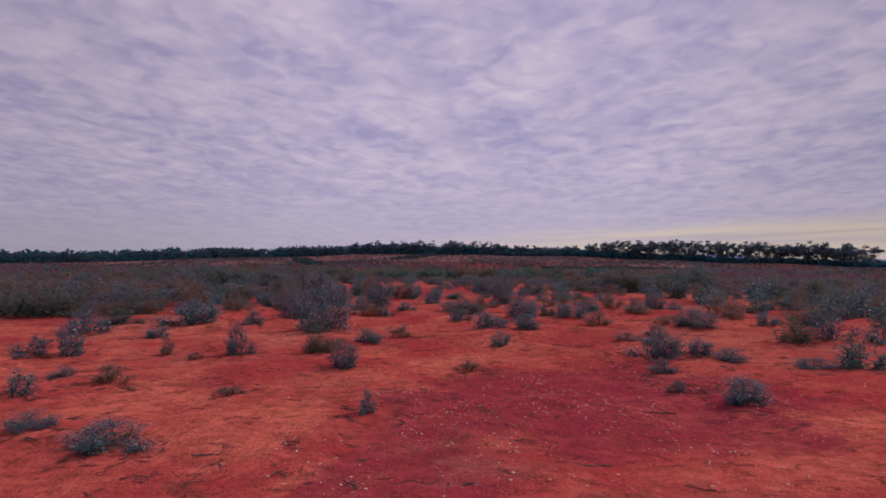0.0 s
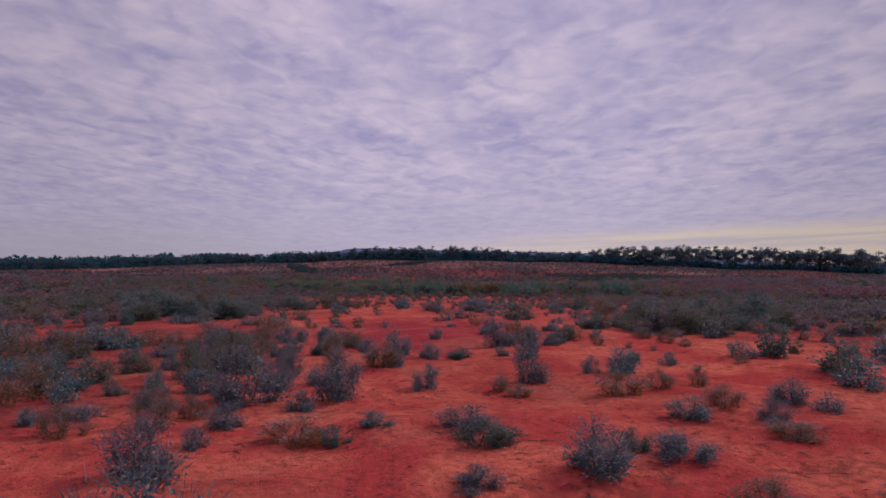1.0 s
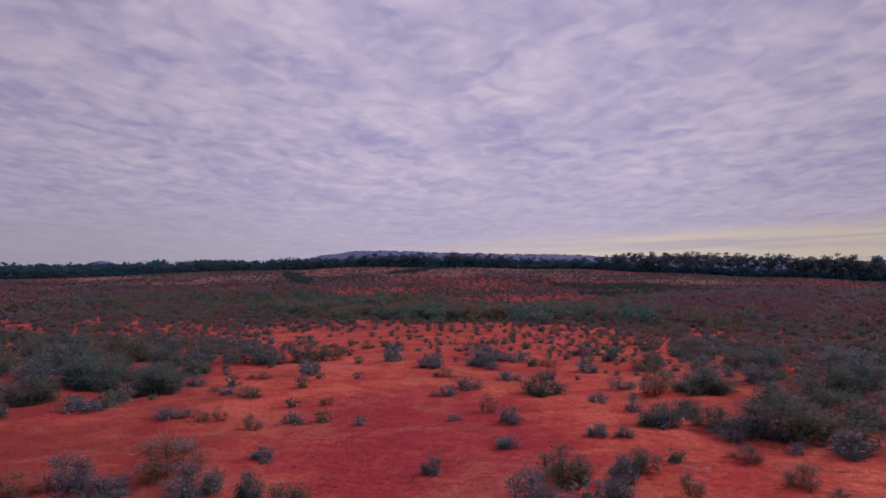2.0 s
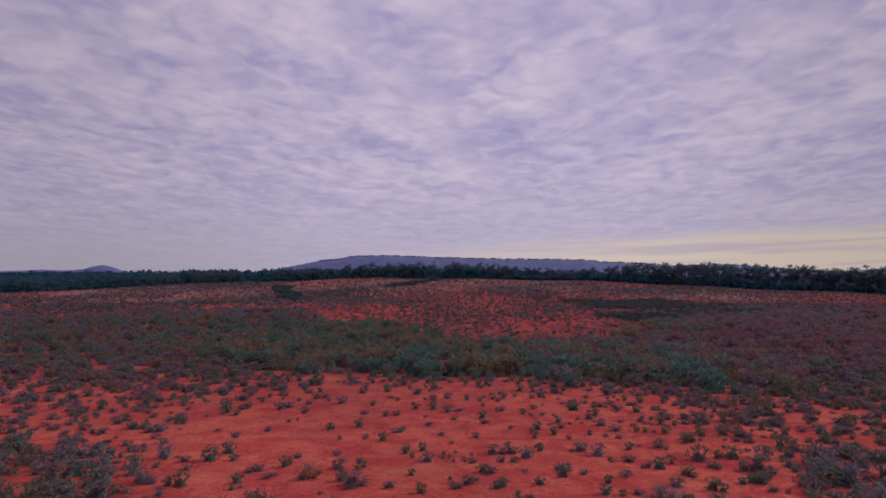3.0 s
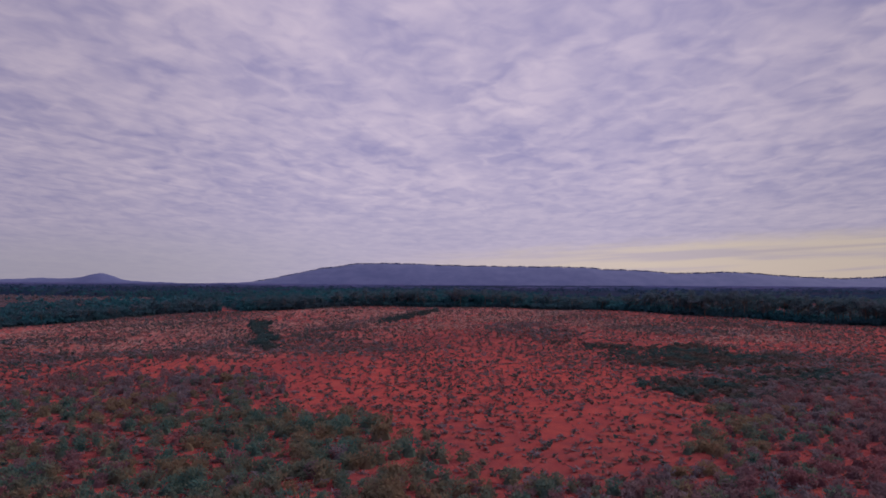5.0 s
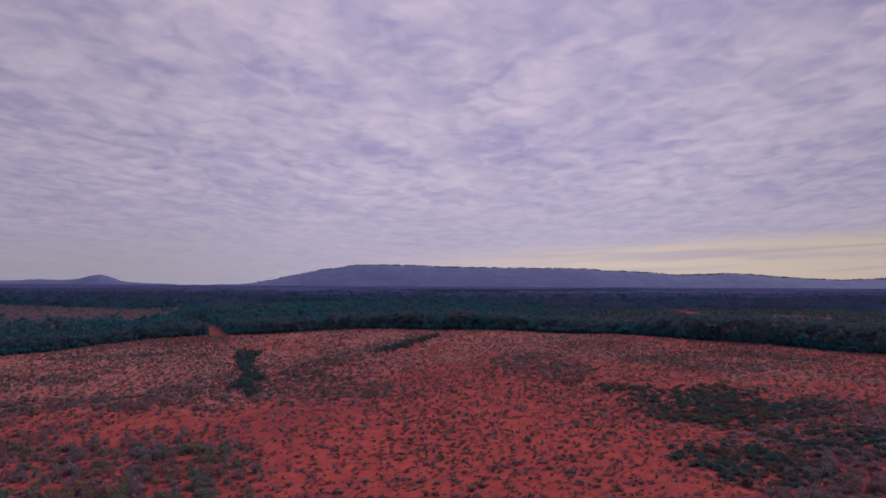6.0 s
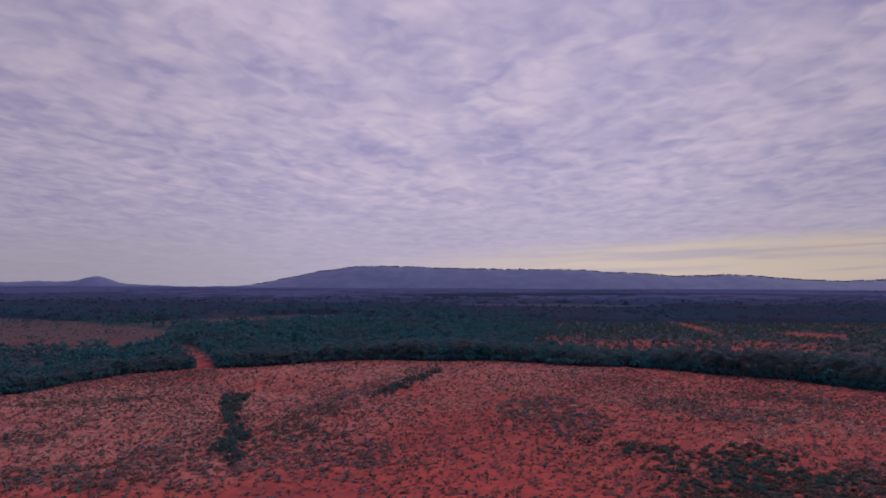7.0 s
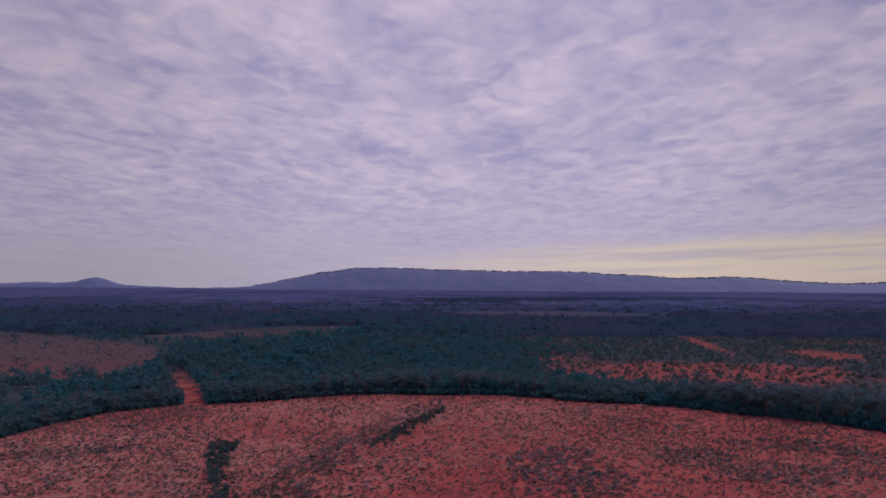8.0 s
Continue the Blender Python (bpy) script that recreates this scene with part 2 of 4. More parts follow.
    col = mix_node(nt, calc(nt, "MULTIPLY", crust, range_node(nt, noise_node(nt, 0.35, 6, 0.7, vec, 0.8), 0.42, 0.6, (0.1, 0.75))), col, (0.330, 0.172, 0.164))
    # grain
    col = mix_node(nt, range_node(nt, fine, 0.35, 0.7, (0.0, 0.55)), col, (0.20, 0.036, 0.028))
    col = mix_node(nt, range_node(nt, grit, 0.55, 0.75, (0.0, 0.35)), col, (0.50, 0.168, 0.136))
    # western clearing, then dark grey ground past 640 m
    stubble = ellipse_mask(nt, sep, -330, 590, 230, 130, wob2, 0.5)
    col = mix_node(nt, calc(nt, "MULTIPLY", stubble, range_node(nt, dust, 0.1, 0.6, (0.95, 0.75))), col, (0.128, 0.066, 0.074))
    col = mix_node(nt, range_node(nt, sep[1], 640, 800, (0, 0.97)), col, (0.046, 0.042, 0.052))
    # litter tone, its blue cast painted in as haze
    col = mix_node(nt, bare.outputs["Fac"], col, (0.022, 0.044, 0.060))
    # blue distance haze painted into the ground colour from 750 m on
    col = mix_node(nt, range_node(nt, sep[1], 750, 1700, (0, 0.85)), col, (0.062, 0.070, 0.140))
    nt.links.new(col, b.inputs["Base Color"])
    h = calc(nt, "ADD", calc(nt, "MULTIPLY", fine, 0.7), calc(nt, "MULTIPLY", grit, 0.2))
    lumps = noise_node(nt, 14.0, 5, 0.7, vec, 0.3)
    h = calc(nt, "ADD", h, calc(nt, "MULTIPLY", lumps, 0.35))
    bump_node(nt, b, h, 1.0, 0.12)
    return m


def leaf_material(name, dark, light, odd, joined, patch=0.5, tips=None, along=1.0):
    """Foliage: each leaf differs a little, each plant (or patch) more."""
    m, nt, b = material(name, 0.8, 0.0 if joined else 0.15)
    geo = nt.nodes.new("ShaderNodeNewGeometry")
    col = mix_node(nt, geo.outputs["Random Per Island"], dark, light)
    if tips:
        col = mix_node(nt, range_node(nt, geo.outputs["Random Per Island"], 0.87, 0.90), col, tips)
    if joined:
        vec = nt.nodes.new("ShaderNodeTexCoord").outputs["Object"]
        stretch = nt.nodes.new("ShaderNodeMapping")
        stretch.inputs["Scale"].default_value = (1, along, 1)
        nt.links.new(vec, stretch.inputs["Vector"])
        who = range_node(nt, noise_node(nt, patch, 3, 0.5, stretch.outputs[0]), 0.38, 0.64)
    else:
        who = nt.nodes.new("ShaderNodeObjectInfo").outputs["Random"]
    col = mix_node(nt, calc(nt, "MULTIPLY", who, 0.7), col, odd)
    nt.links.new(col, b.inputs["Base Color"])
    # thin leaves let light through
    glow = nt.nodes.new("ShaderNodeBsdfTranslucent")
    nt.links.new(col, glow.inputs[0])
    both = nt.nodes.new("ShaderNodeMixShader")
    both.inputs[0].default_value = 0.45
    nt.links.new(b.outputs[0], both.inputs[1])
    nt.links.new(glow.outputs[0], both.inputs[2])
    nt.links.new(both.outputs[0], nt.nodes["Material Output"].inputs["Surface"])
    return m


def wood_material(name, a, c):
    m, nt, b = material(name, 0.85, 0.15)
    vec = nt.nodes.new("ShaderNodeTexCoord").outputs["Object"]
    n = noise_node(nt, 9, 4, 0.6, vec)
    nt.links.new(mix_node(nt, range_node(nt, n, 0.3, 0.7), a, c), b.inputs["Base Color"])
    bump_node(nt, b, n, 0.4, 0.02)
    return m


def plain_material(name, a, c, scale, rough=0.9):
    m, nt, b = material(name, rough, 0.2)
    vec = nt.nodes.new("ShaderNodeTexCoord").outputs["Object"]
    n = noise_node(nt, scale, 4, 0.6, vec)
    nt.links.new(mix_node(nt, range_node(nt, n, 0.32, 0.68), a, c), b.inputs["Base Color"])
    return m


SOIL = soil_material()
GREY_LEAF = leaf_material("saltbush_leaf", (0.034, 0.106, 0.132), (0.104, 0.184, 0.206), (0.138, 0.106, 0.142), False, tips=(0.44, 0.49, 0.51))
GREEN_LEAF = leaf_material("green_scrub_leaf", (0.036, 0.104, 0.110), (0.092, 0.158, 0.142), (0.156, 0.116, 0.066), False, tips=(0.13, 0.18, 0.17))
DRY_LEAF = leaf_material("dry_scrub_leaf", (0.170, 0.068, 0.038), (0.260, 0.130, 0.066), (0.140, 0.116, 0.076), False)
TWIG = leaf_material("fine_grey_twig", (0.096, 0.098, 0.114), (0.300, 0.300, 0.330), (0.150, 0.108, 0.118), False)
FLAT_GREY = leaf_material("flat_grey_mass", (0.106, 0.112, 0.132), (0.205, 0.182, 0.196), (0.200, 0.108, 0.104), True, 0.35)
FLAT_GREEN = leaf_material("flat_green_mass", (0.060, 0.108, 0.104), (0.146, 0.166, 0.128), (0.214, 0.124, 0.078), True, 0.30)
FLAT_PLUM = leaf_material("flat_brown_mass", (0.139, 0.079, 0.103), (0.220, 0.128, 0.148), (0.137, 0.113, 0.139), True, 0.30)
GREY_MASS = leaf_material("grey_scrub_mass", (0.124, 0.116, 0.143), (0.217, 0.185, 0.212), (0.218, 0.114, 0.118), True, 0.12)
PLUM_MASS = leaf_material("brown_scrub_mass", (0.156, 0.076, 0.086), (0.236, 0.122, 0.126), (0.140, 0.100, 0.108), True, 0.10)
DUSKY_MASS = leaf_material("plum_scrub_mass", (0.169, 0.074, 0.092), (0.259, 0.121, 0.137), (0.127, 0.114, 0.137), True, 0.14)
GREEN_MASS = leaf_material("green_scrub_mass", (0.050, 0.122, 0.120), (0.128, 0.174, 0.138), (0.246, 0.140, 0.084), True, 0.16)
TREE_LEAF = leaf_material("eucalypt_leaf", (0.050, 0.102, 0.132), (0.076, 0.130, 0.160), (0.092, 0.098, 0.130), False)
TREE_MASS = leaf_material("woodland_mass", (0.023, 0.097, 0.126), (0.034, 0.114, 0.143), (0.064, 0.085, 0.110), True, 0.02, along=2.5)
# far woods: blue aerial haze is mixed into the base colours, more with distance
FAR_MASS = leaf_material("hazed_woodland_mass", (0.027, 0.062, 0.113), (0.035, 0.073, 0.130), (0.054, 0.062, 0.116), True, 0.004, along=3.0)
HORIZON_MASS = leaf_material("hazed_horizon_woodland", (0.064, 0.097, 0.225), (0.076, 0.107, 0.244), (0.100, 0.100, 0.229), True, 0.003, along=3.0)
CANOPY = leaf_material("hazed_distant_canopy", (0.031, 0.056, 0.104), (0.031, 0.056, 0.104), (0.056, 0.051, 0.094), True, 0.006, along=3.0)
MIDDLE_CANOPY = leaf_material("hazed_middle_canopy", (0.054, 0.078, 0.164), (0.054, 0.078, 0.164), (0.078, 0.073, 0.153), True, 0.004, along=3.0)
FAR_CANOPY = leaf_material("hazed_horizon_canopy", (0.092, 0.111, 0.252), (0.092, 0.111, 0.252), (0.123, 0.111, 0.246), True, 0.003, along=3.0)
THICKET = leaf_material("thicket_mass", (0.034, 0.071, 0.083), (0.071, 0.110, 0.113), (0.092, 0.081, 0.081), True, 0.10)
LOW_THICKET = leaf_material("low_thicket_mass", (0.032, 0.076, 0.084), (0.072, 0.108, 0.106), (0.122, 0.080, 0.072), True, 0.14)
STRAW = leaf_material("dry_straw", (0.370, 0.225, 0.210), (0.560, 0.410, 0.385), (0.380, 0.200, 0.185), True, 0.2)
STEM = wood_material("grey_twig", (0.060, 0.040, 0.036), (0.150, 0.105, 0.092))
LITTER = wood_material("dark_twig_litter", (0.050, 0.022, 0.020), (0.110, 0.050, 0.044))
BLEACHED = wood_material("bleached_wood", (0.380, 0.320, 0.300), (0.620, 0.560, 0.540))
BARK = wood_material("eucalypt_bark", (0.060, 0.045, 0.042), (0.200, 0.150, 0.130))
QUARTZ = plain_material("quartz_pebble", (0.40, 0.17, 0.14), (0.70, 0.50, 0.45), 30, 0.6)
# hill colours have the blue of the air in front of them painted in
HILL = plain_material("hazed_hill", (0.072, 0.088, 0.196), (0.092, 0.106, 0.220), 0.012)
HILL_WOOD = plain_material("hazed_hill_trees", (0.064, 0.080, 0.180), (0.080, 0.096, 0.202), 0.02)


# ---- ground ----
PROFILE_Y = (-900, -60, 0, 9, 15, 22, 30, 57, 85, 105, 125, 150, 170, 215, 255, 285, 325, 350, 368, 400, 440, 600, 5200)
PROFILE_Z = (0.0, 0.1, 0.2, 0.35, 0.55, 0.65, 0.65, 0.6, 0.5, 0.3, 0.0, 0.0, 0.5, 1.5, 2.2, 4.6, 6.5, 8.2, 9.2, 8.2, 6.4, 6.0, 6.0)


def swell(x, y):
    """Low uneven swells in the ground, in metres."""
    near = np.clip(1 - np.abs(y - 20) / 60, 0, 1)
    a = 0.05 * np.sin(0.9 * x + 0.35 * y) + 0.04 * np.sin(1.7 * y - 0.6 * x + 1.3) + 0.03 * np.sin(2.9 * x + 1.1 * y)
    b = 0.35 * np.sin(0.051 * x + 0.3) * np.sin(0.043 * y + 1.1) + 0.25 * np.sin(0.11 * x - 0.07 * y)
    return a * (0.4 + 0.6 * near) + b * np.clip((y - 60) / 80, 0, 1)


def height(x, y):
    x, y = np.asarray(x, float), np.asarray(y, float)
    k = np.clip(np.abs(y) * 0.03, 0.5, 14)
    z = sum(np.interp(y + d * k, PROFILE_Y, PROFILE_Z) for d in (-1, -0.5, 0, 0.5, 1)) / 5
    dome = np.exp(-((x - 15) / np.where(x < 15, 200.0, 205.0)) ** 2)
    over = np.clip(z - 1.5, 0, None)
    keep = np.where(y < 400, dome, np.clip(dome + (y - 400) / 150, 0, 1))
    return z - over * (1 - keep) + swell(x, y)


def mesh_from(name, verts, faces, mat, smooth=False):
    """A mesh from arrays of corners and of triangles or quads."""
    me = bpy.data.meshes.new(name)
    verts, faces = np.asarray(verts, np.float32), np.asarray(faces, np.int32)
    k = faces.shape[1]
    me.vertices.add(len(verts))
    me.vertices.foreach_set("co", verts.ravel())
    me.loops.add(faces.size)
    me.loops.foreach_set("vertex_index", faces.ravel())
    me.polygons.add(len(faces))
    me.polygons.foreach_set("loop_start", np.arange(0, faces.size, k, dtype=np.int32))
    me.polygons.foreach_set("use_smooth", np.full(len(faces), smooth))
    me.update(calc_edges=True)
    me.materials.append(mat)
    return me


def steps(points):
    """Coordinates from (from, to, step) stretches."""
    out = []
    for a, b, s in points:
        out.extend(np.arange(a, b, s))
    return np.array(out)


def grid_mesh(name, xs, ys, zfun, mat):
    X, Y = np.meshgrid(xs, ys)
    V = np.stack([X, Y, zfun(X, Y)], -1).reshape(-1, 3)
    nx, ny = len(xs), len(ys)
    i = (np.arange(ny - 1)[:, None] * nx + np.arange(nx - 1)[None, :]).ravel()
    F = np.stack([i, i + 1, i + nx + 1, i + nx], 1)
    return mesh_from(name, V, F, mat, True)


half = steps(((0, 13, 0.55), (13, 40, 1.5), (40, 200, 5), (200, 420, 10), (420, 800, 40), (800, 4700, 300)))
ground_x = np.concatenate([-half[:0:-1], half])
ground_y = steps(((-900, -60, 120), (-60, -6, 6), (-6, 36, 0.55), (36, 110, 1.4), (110, 420, 3.2), (420, 900, 8), (900, 1400, 30), (1400, 4900, 160)))
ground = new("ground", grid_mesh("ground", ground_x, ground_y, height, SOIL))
tagged(ground, "bare red sandy soil with gravel patches and low rises", "ground", kind="structure")


# ---- far hills ----
def ridge(x, line):
    xs, hs = zip(*line)
    return sum(np.interp(x + d, xs, hs) for d in (-60, -30, 0, 30, 60)) / 5


def hill_range(name, label, y0, depth, x0, x1, line):
    xs = np.arange(x0, x1, 14.0)
    ys = np.linspace(-1, 1, 15)
    X, T = np.meshgrid(xs, ys)
    crest = ridge(X, line) + 1.2 * np.sin(X * 0.031) + 0.8 * np.sin(X * 0.083 + 1)
    spur = 1 + 0.10 * np.sin(X * 0.012 + 3 * T) * (1 - T ** 2) * np.abs(T)
    Z = 2 + np.clip(crest, 0, None) * (1 - np.abs(T) ** 1.6) * spur
    V = np.stack([X, y0 + T * depth, Z], -1).reshape(-1, 3)
    nx, ny = len(xs), len(ys)
    i = (np.arange(ny - 1)[:, None] * nx + np.arange(nx - 1)[None, :]).ravel()
    F = np.stack([i, i + 1, i + nx + 1, i + nx], 1)
    tagged(new(name, mesh_from(name, V, F, HILL, True)), label, "hill", kind="structure")
    return xs, ridge(xs, line)


HILL_Y = 4250
MAIN_LINE = ((-2200, 4), (-1500, 10), (-1150, 22), (-976, 55), (-770, 102), (-640, 118), (-530, 137), (-220, 136), (55, 125), (400, 122), (860, 120), (960, 106),
             (1150, 103), (1395, 84), (1740, 96), (2120, 68), (2400, 58), (2700, 72), (3300, 60))
PEAK_LINE = ((-3400, 26), (-2787, 32), (-2573, 43), (-2360, 37), (-2250, 62), (-2190, 88), (-2130, 60), (-2050, 26), (-1863, 21), (-1700, 13), (-1400, 8), (-900, 6))
main_x, main_h = hill_range("backdrop_hill", "long wooded hill on the horizon, haze-tinted blue-grey", HILL_Y, 420, -2200, 3300, MAIN_LINE)
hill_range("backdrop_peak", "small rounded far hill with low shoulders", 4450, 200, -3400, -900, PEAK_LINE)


# ---- plant meshes ----
rng = np.random.default_rng(7)


def tube(verts, faces, path, radii, sides=3):
    """A tapered stem along a path, added as quads."""
    base = len(verts)
    for (x, y, z), r in zip(path, radii):
        for k in range(sides):
            a = 2 * math.pi * k / sides
            verts.append((x + r * math.cos(a), y + r * math.sin(a), z))
    for i in range(len(path) - 1):
        for k in range(sides):
            k2 = (k + 1) % sides
            faces.append((base + i * sides + k, base + i * sides + k2, base + (i + 1) * sides + k2, base + (i + 1) * sides + k))


def leaf_tris(places, ways, length, width, r):
    """Leaf blades as single pointed triangles."""
    n = len(places)
    ways = ways / np.linalg.norm(ways, axis=1, keepdims=True)
    side = np.cross(ways, r.normal(size=(n, 3)))
    side /= np.linalg.norm(side, axis=1, keepdims=True)
    l, w = length * r.uniform(0.6, 1.5, (n, 1)), width * r.uniform(0.7, 1.4, (n, 1))
    V = np.stack([places - side * w, places + side * w, places + ways * l], 1).reshape(-1, 3)
    return V, np.arange(3 * n).reshape(-1, 3)


def shrub_meshes(kind, seed, rich):
    """Stems and foliage of one shrub, one metre wide and one high, its base at the origin: several leafy heads on bent stems."""
    r = np.random.default_rng(seed)
    sv, sf = [], []
    leaves = int({"saltbush": 2600, "green": 2800, "dry": 1900}[kind] * (1 if rich else 0.26))
    twigs = int({"saltbush": 560, "green": 300, "dry": 700}[kind] * (1 if rich else 0.3))
    count = int(r.integers(6, 10))
    heads = []
    for k in range(count):
        a = 2 * math.pi * k / count * 1.618 + r.normal(0, 0.35)
        out = 0.05 if k == 0 else r.uniform(0.16, 0.40)
        rad = r.uniform(0.15, 0.25) * (1.15 if k == 0 else 1)
        top = (1.0 if k == 0 else r.uniform(0.48, 0.98) * (1 - 1.1 * out ** 1.5))
        heads.append((math.cos(a) * out, math.sin(a) * out, top, rad, min(rad * r.uniform(1.0, 1.6), top * 0.5)))
    weight = np.array([h[3] ** 2 * h[4] for h in heads]) ** 0.7
    share = (weight / weight.sum() * leaves).astype(int) + 4
    P, W, P2, W2 = [], [], [], []
    for (hx, hy, top, rad, tall), n in zip(heads, share):
        mid = Vector((hx, hy, top - tall))
        foot = Vector((r.normal(0, 0.04), r.normal(0, 0.04), -0.04))
        elbow = foot.lerp(mid, 0.5) + Vector((hx * 0.25, hy * 0.25, -0.04))
        tube(sv, sf, (tuple(foot), tuple(elbow), tuple(mid)), (0.014, 0.010, 0.005))
        for _ in range(4 if rich else 2):
            d = Vector(r.normal(size=3)).normalized()
            tube(sv, sf, (tuple(mid.lerp(elbow, 0.3)), tuple(mid + Vector((d.x * rad, d.y * rad, abs(d.z) * tall)))), (0.006, 0.002))
        d = r.normal(size=(n, 3))
        d /= np.linalg.norm(d, axis=1, keepdims=True)
        # ragged heads: the leaves keep to a few tufts of their own
        lump = 0.72 + 0.28 * np.sin(4.1 * d[:, :1] + seed + 5 * hx) * np.sin(3.7 * d[:, 1:2] + 2 * seed) + 0.14 * np.sin(7 * d[:, 2:] + seed)
        p = d * r.uniform(0.05, 1.0, (n, 1)) ** 0.55 * lump * np.array((rad, rad, tall)) + np.array(mid)
        # part of them hang lower on the stems, down to a skirt on the soil
        low = r.uniform(0, 1, n) < (0.58 if kind != "dry" else 0.35)
        p[low, 2] *= r.uniform(0.05, 0.80, low.sum())
        p[low, :2] *= 0.88
        P.append(p)
        W.append(d * 0.55 + r.normal(0, 0.6, (n, 3)) + np.array((0, 0, 0.35)))
        m = max(twigs // count, 3)
        e = r.normal(size=(m, 3))
        e[:, 2] = np.abs(e[:, 2]) * 0.9
        e /= np.linalg.norm(e, axis=1, keepdims=True)
        P2.append(e * r.uniform(0.35, 0.95, (m, 1)) * np.array((rad, rad, tall)) + np.array(mid))
        W2.append(e + r.normal(0, 0.4, (m, 3)) + np.array((0, 0, 0.55)))
    size = {"saltbush": (0.042, 0.0108), "green": (0.044, 0.0118), "dry": (0.048, 0.0080)}[kind]
    size = size if rich else (size[0] * 1.5, size[1] * 1.75)
    P = np.concatenate(P)
    P[:, 2] = np.clip(P[:, 2], 0.015, None)
    V, F = leaf_tris(P, np.concatenate(W), *size, r)
    leaf = {"saltbush": GREY_LEAF, "green": GREEN_LEAF, "dry": DRY_LEAF}[kind]
    # bare twig ends that fray the outline
    V2, F2 = leaf_tris(np.concatenate(P2), np.concatenate(W2), 0.14, 0.0030 if rich else 0.0048, r)
    me = mesh_from("foliage", np.concatenate([V, V2]), np.concatenate([F, F2 + len(V)]), leaf)
    me.materials.append(TWIG)
    me.polygons.foreach_set("material_index", np.repeat([0, 1], [len(F), len(F2)]).astype(np.int32))
    return mesh_from("woody_frame", np.array(sv), np.array(sf), STEM), me


def plant(name, label, category, group, pieces):
    """One plant: an empty at its foot that carries its parts."""
    ob = new(name)
    tagged(ob, label, category, group)
    for part_name, me in pieces:
        new(part_name, me).parent = ob
    return ob


LABELS = {
    "saltbush": ("saltbush", "grey-blue leafy saltbush standing on bare red soil", "shrub", "grey shrubs on the red flat"),
    "green": ("green_shrub", "dense dark green shrub standing on red soil", "shrub", "green shrubs on the red flat"),
    "dry": ("dry_shrub", "brown half-dead twiggy shrub on red soil", "shrub", "dry shrubs on the red flat"),
}
SHRUBS = {}
for kind in LABELS:
    SHRUBS[kind] = []
    for seed in range(6):
        SHRUBS[kind].append(shrub_meshes(kind, 40 + seed, True))
    for seed in range(6):
        SHRUBS[kind].append(shrub_meshes(kind, 40 + seed, False))
first = {}


def put_shrub(kind, x, y, wide, high, seed):
    r = np.random.default_rng(seed)
    k = int(r.integers(0, 6)) + (0 if (y < 44 and abs(x) < 3 + 0.2 * y) or (y < 22 and abs(x) < 3 + 0.33 * y) or wide > 2.2 else 6)
    z = float(height(x, y)) - 0.02
    turn = Matrix.Translation((x, y, z)) @ Matrix.Rotation(r.uniform(0, 6.28), 4, "Z")
    if (kind, k) not in first:
        name, *tags = LABELS[kind]
        stems, foliage = SHRUBS[kind][k]
        first[kind, k] = plant(name, *tags, (("woody_frame", stems), ("foliage", foliage)))
        ob = first[kind, k]
        ob.matrix_basis = turn
    else:
        ob = copy_thing(first[kind, k], turn)
    ob.scale = (wide, wide * r.uniform(0.85, 1.15), high)
    return ob


# across (m), ahead (m), width (m), height (m)
SALTBUSH_A = [
    (-3.3, 5.9, 0.58, 0.30), (-4.5, 6.6, 0.46, 0.24), (-0.9, 7.1, 0.21, 0.32), (3.9, 8.0, 0.55, 0.40), (-5.8, 8.4, 0.46, 0.45), (3.3, 8.7, 0.22, 0.19),
    (-5.9, 9.8, 0.35, 0.19), (-1.6, 10.3, 0.55, 0.46), (3.6, 10.3, 0.41, 0.26), (6.5, 11.0, 0.73, 0.21), (5.2, 11.4, 0.60, 0.28), (3.9, 11.6, 0.72, 0.60),
    (-7.5, 11.7, 0.67, 0.41), (-6.9, 11.8, 0.57, 0.77), (-3.8, 11.8, 0.46, 0.59), (4.7, 11.8, 0.52, 0.36), (4.3, 13.1, 0.36, 0.16), (1.2, 13.6, 0.35, 0.38),
    (-1.6, 13.7, 0.54, 0.35), (9.5, 13.8, 0.60, 0.60), (8.6, 14.2, 0.74, 0.98), (-6.4, 14.6, 0.51, 0.34), (2.0, 15.6, 0.70, 0.42), (1.1, 16.0, 0.67, 0.48),
]
SALTBUSH_B = [
    (-2.85, 15.7, 1.15, 1.25), (-6.4, 16.6, 1.30, 0.66), (-4.8, 16.5, 0.50, 0.40), (6.6, 17.1, 1.04, 0.57), (0.5, 18.1, 0.60, 0.34), (-4.1, 18.5, 0.95, 1.00),
    (2.3, 18.8, 1.00, 0.84), (3.7, 19.6, 0.86, 0.52), (-1.2, 21.5, 0.51, 0.31), (-7.6, 21.6, 0.41, 0.36), (-3.9, 21.6, 0.62, 0.52), (-6.9, 22.1, 0.75, 0.38),
    (5.1, 22.6, 0.78, 0.50), (-2.9, 23.5, 0.60, 0.48), (8.3, 23.6, 0.72, 0.48), (-4.3, 23.8, 1.44, 1.32), (-2.3, 24.1, 0.89, 1.23), (7.8, 24.2, 0.87, 0.62),
    (-5.7, 25.2, 0.80, 0.80), (-0.3, 25.3, 0.60, 0.67), (10.6, 26.2, 1.12, 0.84), (-2.8, 26.5, 0.93, 0.57), (2.3, 27.0, 0.81, 1.11), (5.1, 28.1, 0.93, 0.75),
]
